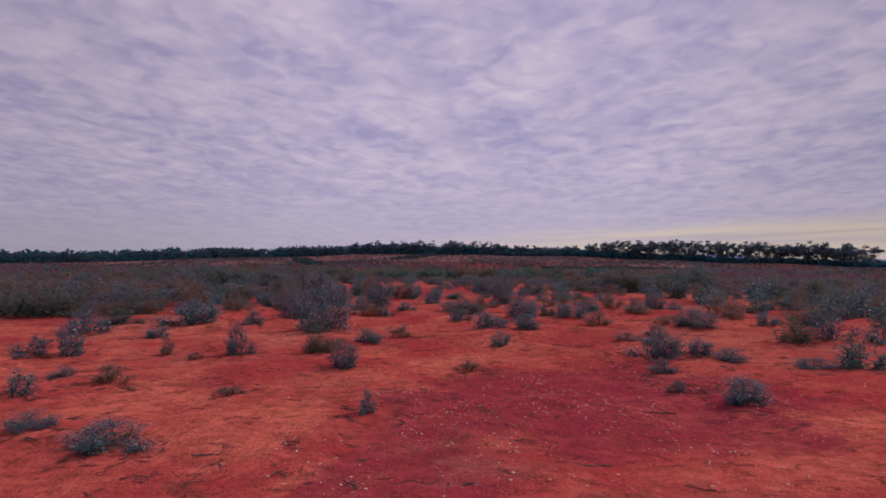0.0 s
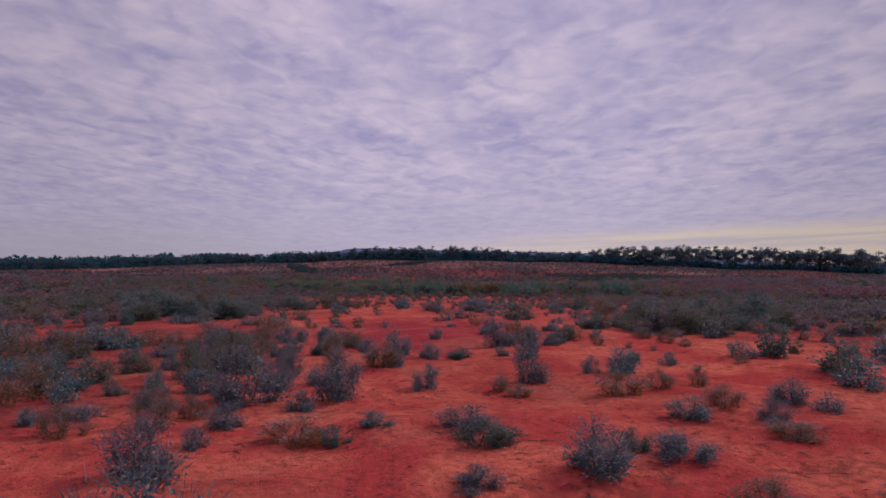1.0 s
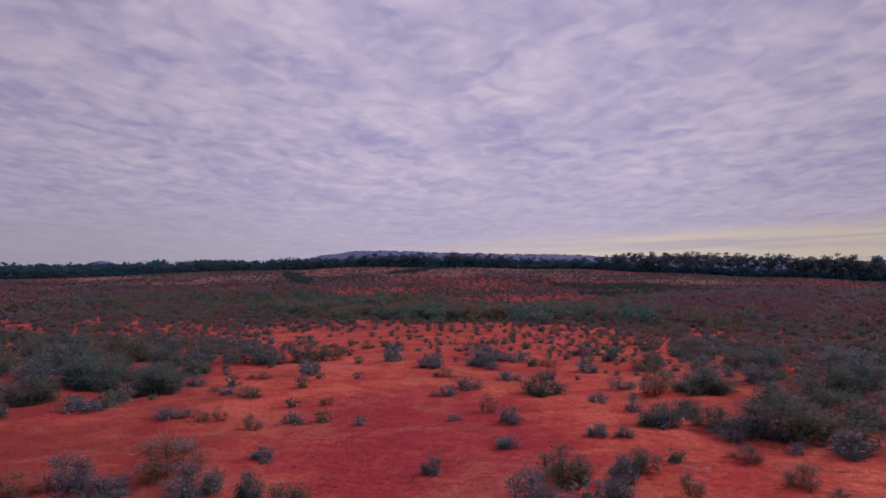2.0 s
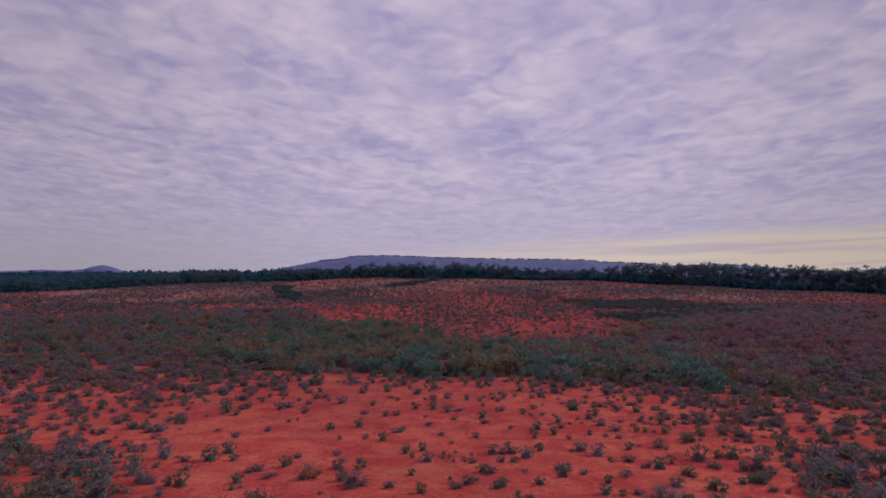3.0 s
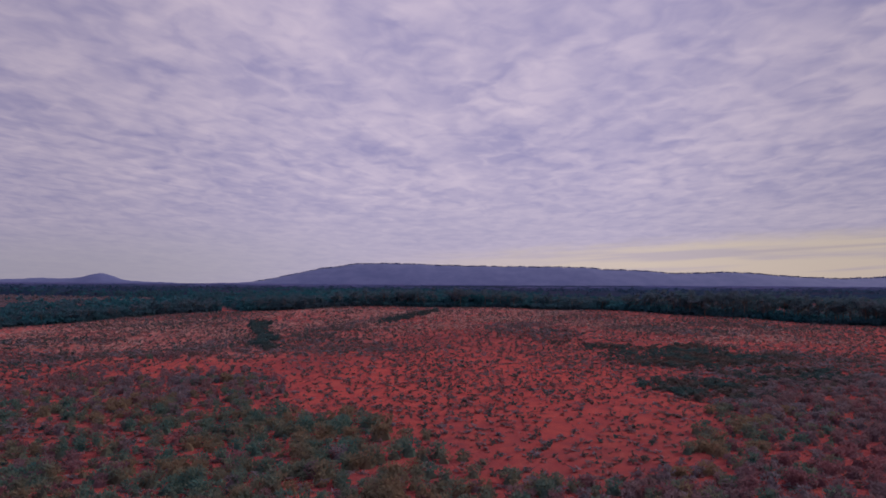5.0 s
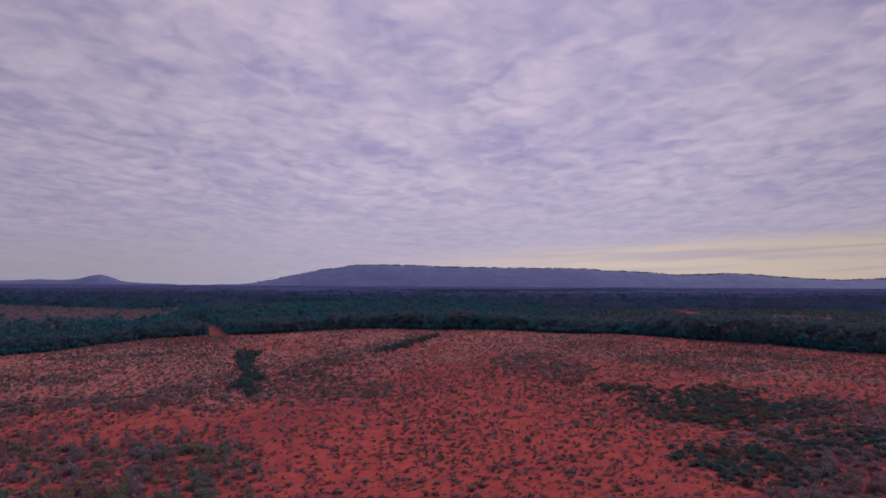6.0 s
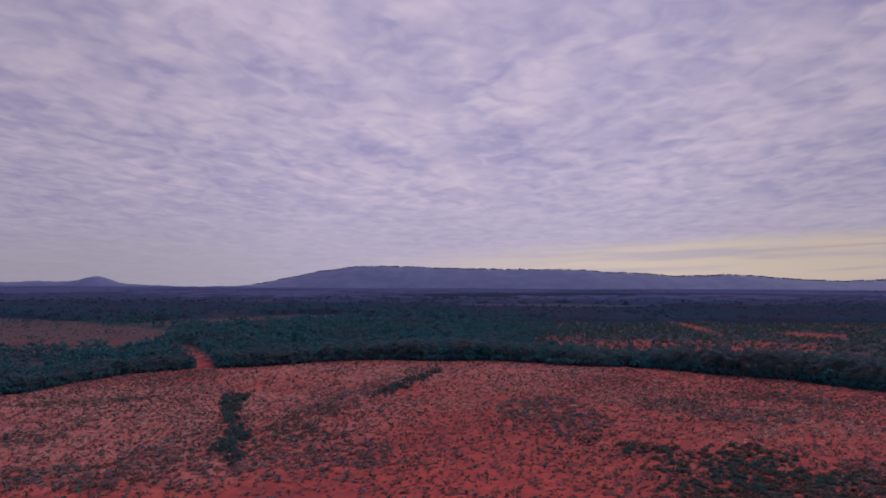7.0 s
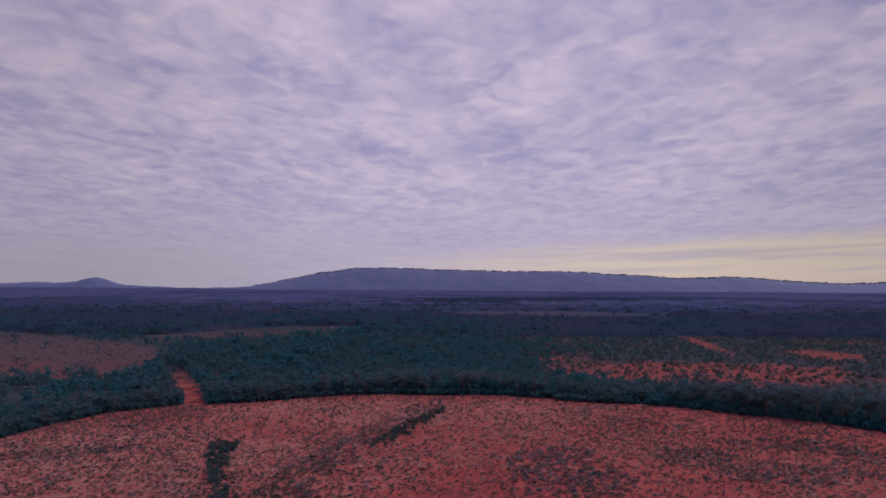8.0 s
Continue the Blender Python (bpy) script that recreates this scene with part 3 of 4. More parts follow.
SALTBUSH_C = [
    (4.3, 28.4, 0.48, 0.54), (7.4, 31.1, 0.50, 0.50), (-9.0, 31.5, 0.86, 0.50), (3.0, 31.9, 0.88, 1.18), (-0.4, 32.1, 0.67, 0.60), (-1.5, 32.5, 0.84, 0.99),
    (2.1, 32.7, 0.47, 0.39), (-5.1, 33.0, 0.55, 0.55), (2.1, 34.9, 1.20, 1.11), (4.3, 36.3, 0.69, 0.55), (-6.0, 36.3, 1.23, 0.82), (-8.1, 36.4, 1.19, 0.55),
    (-9.3, 36.7, 1.12, 1.02), (4.8, 37.5, 0.77, 0.87), (-0.2, 38.0, 0.53, 0.58), (-5.1, 39.4, 0.74, 0.41), (12.4, 40.1, 1.07, 0.97), (2.2, 41.0, 0.62, 0.44),
    (6.1, 42.3, 0.56, 0.37), (5.3, 42.5, 0.75, 0.47), (-5.4, 44.5, 0.78, 0.53), (2.6, 44.7, 0.93, 0.72), (0.5, 44.9, 0.52, 0.25), (-10.0, 44.9, 1.25, 0.46),
]
SALTBUSH_D = [
    (9.5, 46.0, 0.87, 0.76), (-14.1, 46.4, 1.32, 0.66), (7.7, 47.0, 0.68, 0.68), (6.9, 49.1, 0.73, 0.53), (-9.4, 50.1, 0.63, 0.50), (0.3, 50.6, 1.02, 0.56),
    (1.3, 51.8, 1.19, 0.74), (8.5, 52.1, 1.20, 0.67), (-11.7, 52.3, 0.94, 0.67), (13.4, 54.4, 2.00, 1.57), (3.5, 54.8, 1.15, 0.63), (-6.9, 56.2, 1.05, 1.05),
    (8.1, 57.9, 1.26, 0.78), (-0.6, 59.5, 1.64, 0.72), (2.5, 60.2, 2.00, 0.93), (-14.8, 61.2, 2.05, 0.96), (-2.9, 62.2, 1.40, 1.12), (4.9, 62.6, 1.41, 0.78),
    (2.8, 63.2, 2.43, 1.00), (9.5, 66.0, 1.52, 0.84), (-3.1, 68.2, 1.00, 0.75), (-8.3, 15.0, 1.00, 0.74), (-10.8, 22.0, 1.50, 0.95), (-13.2, 23.6, 1.10, 0.95),
]
SALTBUSH = SALTBUSH_A + SALTBUSH_B + SALTBUSH_C + SALTBUSH_D
GREEN_A = [
    (7.1, 10.8, 0.72, 0.57), (-2.4, 12.2, 0.71, 0.45), (7.7, 14.1, 0.85, 0.67), (-2.9, 14.6, 0.59, 0.38), (3.2, 20.2, 0.46, 0.41), (-1.8, 20.7, 0.43, 0.38),
    (-5.9, 23.2, 0.70, 0.58), (-8.4, 27.8, 0.80, 0.68), (11.4, 28.5, 1.27, 1.11), (-5.9, 28.8, 1.58, 1.33), (11.7, 33.0, 1.25, 1.56), (-3.5, 35.0, 1.04, 0.78),
    (-4.5, 35.8, 0.60, 0.74), (3.2, 37.4, 1.24, 1.09), (5.6, 38.5, 1.16, 0.65), (13.2, 40.8, 1.22, 1.05), (11.5, 42.5, 2.82, 1.69), (8.1, 44.4, 1.63, 0.92),
    (-17.1, 48.0, 1.63, 1.16), (-8.4, 49.6, 1.03, 0.62), (-12.9, 50.3, 1.89, 1.39), (4.6, 50.5, 1.65, 1.14), (19.4, 51.2, 2.07, 2.07), (12.6, 51.9, 2.56, 0.96),
]
GREEN_B = [
    (-14.0, 53.6, 2.38, 1.04), (-17.3, 53.6, 3.06, 1.53), (-16.8, 54.9, 2.13, 1.33), (-19.8, 56.7, 3.04, 1.83), (12.0, 59.3, 1.63, 1.14), (-11.0, 61.2, 2.22, 1.30),
    (-8.0, 62.1, 2.09, 1.46), (10.8, 62.9, 1.42, 1.07),
]
GREEN = GREEN_A + GREEN_B
DRY_A = [
    (-2.9, 8.5, 0.42, 0.11), (-4.9, 9.2, 0.46, 0.29), (0.4, 10.5, 0.33, 0.21), (-4.5, 11.6, 0.30, 0.15), (-5.2, 12.1, 0.27, 0.34), (4.0, 13.8, 0.55, 0.20),
    (-0.9, 14.4, 0.46, 0.29), (5.0, 15.2, 0.54, 0.32), (-6.8, 16.7, 0.71, 0.18), (4.2, 17.6, 0.65, 0.44), (6.1, 17.9, 0.45, 0.34), (8.3, 18.4, 0.47, 0.41),
    (-2.3, 20.6, 0.85, 0.55), (6.2, 20.9, 1.07, 0.29), (6.0, 23.5, 0.66, 0.60), (1.9, 25.2, 0.53, 0.33), (4.3, 25.3, 1.00, 0.66), (1.5, 25.6, 0.38, 0.48),
    (5.4, 25.9, 0.56, 0.56), (6.7, 26.7, 0.53, 0.63), (-3.2, 29.6, 0.71, 1.22), (-12.2, 34.6, 1.02, 0.59), (10.9, 34.7, 0.38, 0.34), (-11.0, 35.3, 1.40, 0.70),
]
DRY_B = [
    (9.6, 35.9, 0.54, 0.36), (6.2, 36.4, 0.55, 0.62), (-10.4, 36.4, 0.83, 0.55), (9.2, 36.9, 0.85, 0.71), (-7.2, 37.6, 1.63, 1.11), (9.0, 39.5, 0.82, 0.49),
    (-6.5, 43.4, 0.59, 0.59), (-8.7, 44.5, 0.57, 0.51), (-8.0, 44.6, 0.58, 0.58), (1.9, 46.7, 0.62, 0.89), (-4.6, 47.8, 0.58, 0.42), (9.8, 50.6, 1.53, 1.40),
    (-15.7, 52.0, 1.06, 1.59), (-9.2, 55.3, 1.08, 0.40), (0.2, 55.8, 1.19, 0.53), (6.3, 60.1, 1.00, 0.83), (-6.6, 63.1, 0.79, 1.14), (-5.3, 69.3, 1.02, 0.73), (-12.4, 24.2, 0.90, 0.85), (-15.0, 24.5, 1.20, 1.00), (-8.9, 24.0, 0.90, 0.90),
]
DRY = DRY_A + DRY_B

seed = 100
taken = []
for kind, spots in (("saltbush", SALTBUSH), ("green", GREEN), ("dry", DRY)):
    for x, y, wide, high in spots:
        seed += 1
        put_shrub(kind, x, y, wide * 1.5, high * 1.05, seed)
        taken.append((x, y, wide))
# big dark bushes standing together on both sides of the open ground
CLUMPS = ((10.6, 42.6, 2.6), (12.3, 43.0, 2.6), (13.4, 47.4, 2.8), (12.2, 51.2, 2.4), (7.9, 44.0, 1.7), (9.8, 43.8, 1.9), (19.3, 60, 2.8), (17.6, 50.6, 2.9),
          (22.2, 58.4, 3.0), (9.6, 46.1, 1.8), (17.4, 60, 2.4), (15.0, 44.6, 2.8), (16.0, 54.0, 2.5), (20.5, 53.0, 2.8), (15.6, 48.6, 2.6), (18.6, 46.4, 2.6), (24.5, 62, 2.8),
          (-17.0, 52, 3.0), (-15.3, 51.6, 2.4), (-12.7, 51.2, 2.4), (-21.9, 59, 3.0), (-19.2, 58, 2.8), (-26.1, 67.4, 3.0), (-18.7, 62, 2.6), (-18.4, 66.4, 2.4), (-16.6, 48, 2.6),
          (-15.9, 59.2, 2.6), (-14.8, 62.6, 2.4), (-20.2, 53.6, 2.8), (-23.4, 55, 2.8), (-24.6, 61.5, 2.8), (-21.5, 64.5, 2.6))
for i, (x, y, wide) in enumerate(CLUMPS):
    put_shrub("green" if i % 4 else "saltbush", x, y, wide * 1.1, 0.9 * wide * (0.50 + 0.05 * (i % 4)), 1300 + i)
    taken.append((x, y, wide))

# more of the same at the flanks, and close-set west of the lane
placed = 0
while placed < 140:
    y = rng.uniform(6, 66)
    x = rng.uniform(-1, 1) * (14 + 0.72 * y)
    if placed >= 110:
        x, y = rng.uniform(-9.5, -3.8), rng.uniform(20, 34)
    if placed < 110 and abs(x) < (2.5 + 0.30 * y if y > 26 else 0.66 * (y + 2.5)):
        continue
    if any((x - a) ** 2 + (y - b) ** 2 < (0.5 * w + 0.7) ** 2 for a, b, w in taken):
        continue
    kind = rng.choice(["saltbush", "green", "dry"], p=[0.42, 0.3, 0.28])
    wide = rng.uniform(0.6, 1.5) * (0.8 + 0.004 * y)
    seed += 1
    put_shrub(kind, x, y, wide, wide * rng.uniform(0.6, 0.95), seed)
    taken.append((x, y, wide))
    placed += 1


# ---- scrub too thick to count ----
def tuft(n, seed, leaf, tall=1.0, up=0.25, slim=0.42, full=False):
    """A coarse shrub: n blades set in an uneven dome, one metre wide; a full one has its blades near the dome's surface."""
    r = np.random.default_rng(seed)
    a = r.uniform(0, 2 * math.pi, n)
    u = r.uniform(0, 1, n) ** 0.5
    lob = 0.84 + 0.16 * np.sin(3 * a + seed)
    rad = 0.46 * u * lob
    top = np.sqrt(np.clip(1 - (rad / 0.56) ** 2, 0, 1)) * tall
    z = top * (r.uniform(0.0, 1.0, n) ** 0.45 if full else r.uniform(0.0, 1.0, n) ** 0.9) * 0.85
    P = np.stack([np.cos(a) * rad, np.sin(a) * rad, z], 1)
    W = np.stack([np.cos(a) * rad * 2, np.sin(a) * rad * 2, np.full(n, up)], 1) + r.normal(0, 0.5, (n, 3))
    W /= np.linalg.norm(W, axis=1, keepdims=True)
    side = np.cross(W, r.normal(size=(n, 3)))
    side /= np.linalg.norm(side, axis=1, keepdims=True)
    l, w = leaf * r.uniform(0.7, 1.4, (n, 1)), leaf * slim * r.uniform(0.7, 1.3, (n, 1))
    V = np.stack([P - W * l * 0.5 - side * w * 0.6, P - W * l * 0.4 + side * w, P + W * l * 0.6], 1).reshape(-1, 3)
    V[:, 2] = np.clip(V[:, 2], -0.02, None)
    F = np.arange(3 * n).reshape(-1, 3)
    if full:
        # the closed heart of twigs
        k = np.arange(7)
        b = 2 * math.pi * (k + r.uniform(-0.25, 0.25, 7)) / 7
        low, high = 0.33 * r.uniform(0.7, 1.1, 7), 0.17 * r.uniform(0.7, 1.15, 7)
        core = np.concatenate([np.stack([np.cos(b) * low, np.sin(b) * low, np.full(7, -0.02)], 1),
                               np.stack([np.cos(b) * high, np.sin(b) * high, tall * r.uniform(0.22, 0.38, 7)], 1), [(0, 0, 0.45 * tall)]])
        j = (k + 1) % 7
        sides = np.concatenate([np.stack([k, j, j + 7], 1), np.stack([k, j + 7, k + 7], 1), np.stack([k + 7, j + 7, np.full(7, 14)], 1)])
        V, F = np.concatenate([V, core]), np.concatenate([F, sides + 3 * n])
    return V, F


def spread(name, label, category, forms, xs, ys, wide, high, mat, seed, sink=0.02):
    """Many plants joined into one mesh, spread on the ground."""
    r = np.random.default_rng(seed)
    which = r.integers(0, len(forms), len(xs))
    zs = height(xs, ys) - sink
    vs, fs, at = [], [], 0
    for k, (V, F) in enumerate(forms):
        sel = np.nonzero(which == k)[0]
        if not len(sel):
            continue
        a = r.uniform(0, 2 * math.pi, len(sel))
        c, s = np.cos(a)[:, None], np.sin(a)[:, None]
        w, h = wide[sel][:, None], high[sel][:, None]
        X = (V[:, 0] * c - V[:, 1] * s) * w + xs[sel][:, None]
        Y = (V[:, 0] * s + V[:, 1] * c) * w + ys[sel][:, None]
        Z = V[:, 2] * h + zs[sel][:, None]
        vs.append(np.stack([X, Y, Z], -1).reshape(-1, 3))
        fs.append((F[None] + (np.arange(len(sel)) * len(V))[:, None, None]).reshape(-1, F.shape[1]) + at)
        at += len(sel) * len(V)
    ob = new(name, mesh_from(name, np.concatenate(vs), np.concatenate(fs), mat))
    return tagged(ob, label, category, kind="stuff")


def waves(x, y, scale, seed):
    """Smooth uneven pattern between about -1 and 1."""
    r = np.random.default_rng(seed)
    out = np.zeros_like(x)
    for k in range(9):
        f = scale * 1.55 ** (k % 5)
        a = r.uniform(0, 2 * math.pi)
        out += np.sin((x * math.cos(a) + y * math.sin(a)) * f + r.uniform(0, 6.28)) / (1 + k % 5)
    return out / 2.6


def inside(x, y, cx, cy, rx, ry, turn=0.0):
    c, s = math.cos(radians(turn)), math.sin(radians(turn))
    dx, dy = x - cx, y - cy
    return 1 - ((dx * c + dy * s) / rx) ** 2 - ((-dx * s + dy * c) / ry) ** 2


def belt_edge(x):
    """Where the woodland begins behind the rise."""
    return np.interp(x, (-400, -200, -130, -124, -113, -95, -59, -20, 13, 52, 92, 107, 118, 132, 160, 400),
                     (270, 285, 318, 337, 351, 360, 366, 373, 375, 361, 350, 344, 338, 330, 310, 260))


def clear_of_taken(x, y, room):
    ok = np.ones(len(x), bool)
    for a, b, w in taken:
        ok &= (x - a) ** 2 + (y - b) ** 2 > (0.5 * w + room) ** 2
    return ok


r = np.random.default_rng(21)
# low scrub on the flat, thicker away from the open lane
n = 9000
nx_, ny_ = r.uniform(-75, 75, n), r.uniform(17, 74, n)
pat = waves(nx_, ny_, 0.16, 15)
lane = np.abs(nx_ - 0.02 * ny_) / (3.0 + 0.10 * ny_)
flank = np.where(nx_ < 0, 1.25 * np.clip((-nx_ - (4.5 + 0.12 * ny_)) / 3, 0, 1), np.clip((nx_ - (7 + 0.12 * ny_)) / 5, 0, 1))
chance = 0.07 + 0.05 * pat + flank * np.where(ny_ < 40, 0.30 + 0.6 * pat, 0.55 + 0.5 * pat) + np.clip((ny_ - 50) / 60, 0, 0.3)
chance = np.where(lane < 0.8, chance * 0.35, chance)
keep = (r.uniform(0, 1, n) < chance) & (np.abs(nx_) < 8 + 0.72 * ny_) & clear_of_taken(nx_, ny_, 0.35)
nx_, ny_ = nx_[keep], ny_[keep]
size = r.uniform(0.5, 1.5, len(nx_)) * (0.75 + 0.35 * np.clip((np.abs(nx_) - 8) / 10, 0, 1))
forms = [tuft(68, 250 + i, 0.18, up=0.8, slim=0.34, full=True) for i in range(6)]
g = r.uniform(0, 1, len(nx_)) < 0.35 + 0.3 * waves(nx_, ny_, 0.1, 8)
tall = size * r.uniform(0.45, 0.8, len(nx_))
for x, y, wide, high, green in zip(nx_, ny_, size, tall, g):
    if y < 34:
        seed += 1
        sort = ("green", "saltbush", "dry", "saltbush", "dry")[0 if green else seed % 5]
        put_shrub(sort, float(x), float(y), float(wide) * 1.5, float(high) * 1.15, seed)
k = (ny_ >= 34) & g
spread("flat_green_scrub", "dark green bushes crowding the red flat", "scrub", forms, nx_[k], ny_[k], size[k], tall[k], FLAT_GREEN, 29)
k = (ny_ >= 34) & ~g
spread("flat_grey_scrub", "grey bushes crowding the red flat", "scrub", forms, nx_[k], ny_[k], size[k], tall[k], FLAT_GREY, 30)

# the thick belt in the dip
n = 21000
bx, by = r.uniform(-130, 140, n), r.uniform(66, 235, n)
front = np.interp(bx, (-120, -46, -30, -22, -11, 6, 19, 30, 130), (104, 117, 107, 101, 99, 101, 100, 92, 72))
back = np.interp(bx, (-120, -82, -67, -35, -26, -17, 0, 16, 30, 76, 130), (165, 190, 222, 204, 182, 156, 149, 147, 166, 218, 210))
ragged = waves(bx, by, 0.09, 3)
depth = np.minimum(by - front, (back - by) * 0.6) + ragged * 10
centre = np.exp(-((bx - 4) / 34) ** 2)
keep = (r.uniform(0, 1, n) < np.clip(depth / 10, 0.0, 1.0) * (0.62 + 0.38 * centre + 0.25 * waves(bx, by, 0.2, 12))) & (np.abs(bx) < 20 + 0.72 * by)
bx, by, ragged, centre = bx[keep], by[keep], ragged[keep], centre[keep]
tone = 0.6 * waves(bx, by, 0.045, 9) + 0.25 * r.normal(size=len(bx)) + 0.7 * centre - 0.12
big = r.uniform(1.2, 2.7, len(bx)) * (0.92 + 0.15 * ragged + 0.2 * centre)
close = np.abs(bx - 2) < 16 + 0.62 * (by - 62)
fine = [tuft(95, 300 + i, 0.16, up=0.9, slim=0.34, full=True) for i in range(6)]
coarse = [tuft(34, 320 + i, 0.28) for i in range(6)]
g = tone > 0.15
dusky = r.uniform(0, 1, len(bx)) < np.clip((np.abs(bx - 4) - 14) / 22, 0.12, 0.85) * np.clip((175 - by) / 30, 0.25, 1)
tall = big * r.uniform(0.55, 0.9, len(bx))
for where, forms, tail in ((close, fine, ""), (~close, coarse, "_edge")):
    k = where & g
    spread("dense_green_scrub" + tail, "dense dark green scrub filling the dip", "scrub", forms, bx[k], by[k], big[k], tall[k], GREEN_MASS, 31)
    k = where & ~g & ~dusky
    spread("dense_grey_scrub" + tail, "thick grey-brown scrub filling the dip", "scrub", forms, bx[k], by[k], big[k] * 0.9, tall[k] * 0.9, GREY_MASS, 32)
    k = where & ~g & dusky
    spread("dense_plum_scrub" + tail, "thick dark plum-brown scrub at the sides of the dip", "scrub", forms, bx[k], by[k], big[k] * 0.95, tall[k] * 0.9, DUSKY_MASS, 38)

# scattered low shrubs from the flat up to the woodland's edge
n = 205000
sx, sy = r.uniform(-260, 260, n), r.uniform(64, 382, n)
pat = waves(sx, sy, 0.06, 5)
pat2 = waves(sx, sy, 0.14, 6)
chance = 0.42 + 0.19 * pat + 0.12 * pat2
chance = np.where(sy < 118, 0.13 + 0.14 * pat + 0.16 * pat2 + 0.22 * np.clip((sx - 5) / 6, 0, 1) + 0.58 * np.clip((np.abs(sx) - 11) / 9, 0, 1) + 0.3 * np.clip((sy - 82) / 22, 0, 1), chance)
west = np.clip((-25 - sx) / 25, 0, 1) * np.clip((sy - 180) / 40, 0, 1)
chance = chance + 0.20 * west * (1 + 1.4 * pat)
red = inside(sx, sy, 6, 218, 30, 36, 0)
chance = np.where(red > 0, chance * 1.1, chance) + 0.08 * np.clip((sy - 150) / 30, 0, 1) + 0.10 * np.clip((sx - 10) / 30, 0, 1) * np.clip((sy - 150) / 40, 0, 1)
grey = np.zeros(n)
for args in ((-40, 250, 26, 24, 0), (-17, 336, 6, 36, -24), (-36, 285, 7, 28, -20), (-92, 232, 34, 12, 10), (63, 300, 12, 9, 0), (84, 287, 19, 10, 0), (30, 285, 16, 20, 0), (95, 312, 26, 7, -20), (80, 215, 30, 26, 0), (-105, 302, 22, 5, 12), (-112, 262, 26, 7, 8), (90, 225, 18, 24, 20)):
    grey = np.maximum(grey, np.clip(inside(sx, sy, *args) + 0.45 * pat2, 0, 1))
chance = np.clip(chance + 0.4 * np.sqrt(grey), 0, 1)
keep = (r.uniform(0, 1, n) < chance) & (sy < belt_edge(sx) - 1) & (np.abs(sx) < 25 + 0.72 * sy)
sx, sy, grey = sx[keep], sy[keep], grey[keep]
near = (sy < 128) & (np.abs(sx) < 12 + 0.62 * (sy - 40))
size = 0.15 + 0.85 * r.uniform(0.55, 1.3, len(sx)) ** 1.6 + 0.5 * (grey > 0.1) * r.uniform(0, 1, len(sx))
kindof = r.uniform(0, 1, len(sx)) + np.where(grey > 0.1, 0.12, 0.0) + 0.12 * waves(sx, sy, 0.09, 27)
size = np.where(near, size * np.interp(sy + 0.8 * np.clip(np.abs(sx) - 14, 0, 30), (64, 90, 105, 128), (0.62, 0.75, 1.0, 1.15)), size * 0.92)
fine = [tuft(64, 430 + i, 0.21, up=0.8, slim=0.36, full=True) for i in range(6)]
coarse = [tuft(8, 400 + i, 0.56) for i in range(8)]
for low, high_, name, label, mat, w, flat in (
        (-9, 0.42, "low_green_scrub", "low dark green shrubs dotted over red soil", GREEN_MASS, 0.85, (0.5, 0.8)),
        (0.42, 0.72, "low_brown_scrub", "low dull plum-brown shrubs dotted over red soil", PLUM_MASS, 1.1, (0.35, 0.6)),
        (0.72, 9, "low_grey_scrub", "low grey shrubs dotted over red soil", GREY_MASS, 1.1, (0.4, 0.7))):
    for where, forms, tail, leafage in ((near, fine, "_front", {GREEN_MASS: FLAT_GREEN, PLUM_MASS: FLAT_PLUM, GREY_MASS: FLAT_GREY}[mat]), (~near, coarse, "", LOW_THICKET if mat is GREEN_MASS else mat)):
        k = where & (kindof >= low) & (kindof < high_)
        spread(name + tail, label, "scrub", forms, sx[k], sy[k], size[k] * w, size[k] * r.uniform(*flat, k.sum()), leafage, 33)

# closed thickets on the rise
n = 42000
hx, hy = r.uniform(-140, 120, n), r.uniform(180, 372, n)
rag = waves(hx, hy, 0.12, 18)
tall_ones = ((-57.5, 287, 2.8, 44, 18), (-62, 306, 3.8, 10, 0), (-50, 262, 4, 12, 0), (-10, 333, 4.2, 25, -25))
low_ones = ((55, 243, 23, 24, -15), (46, 192, 13, 14, 0), (70, 202, 16, 14, 0), (38, 172, 12, 9, 0))
for name, label, spots, flat, mat in (
        ("thicket", "dark green thickets standing on the red rise", tall_ones, (0.6, 0.95), THICKET),
        ("low_thicket", "low sprawling dark green thicket on the red rise", low_ones, (0.35, 0.6), LOW_THICKET)):
    thick = np.full(n, -1.0)
    for args in spots:
        thick = np.maximum(thick, inside(hx, hy, *args) + (0.85 if mat is THICKET else 0.75) * rag)
    k = (r.uniform(0, 1, n) < np.clip(thick * (1.1 if mat is THICKET else 1.3), 0, 1)) & (hy < belt_edge(hx) - 2)
    size = r.uniform(0.8, 2.3, k.sum())
    spread(name, label, "scrub", [tuft(34, 450 + i, 0.28, full=True) for i in range(5)], hx[k], hy[k], size, size * r.uniform(*flat, k.sum()), mat, 35)


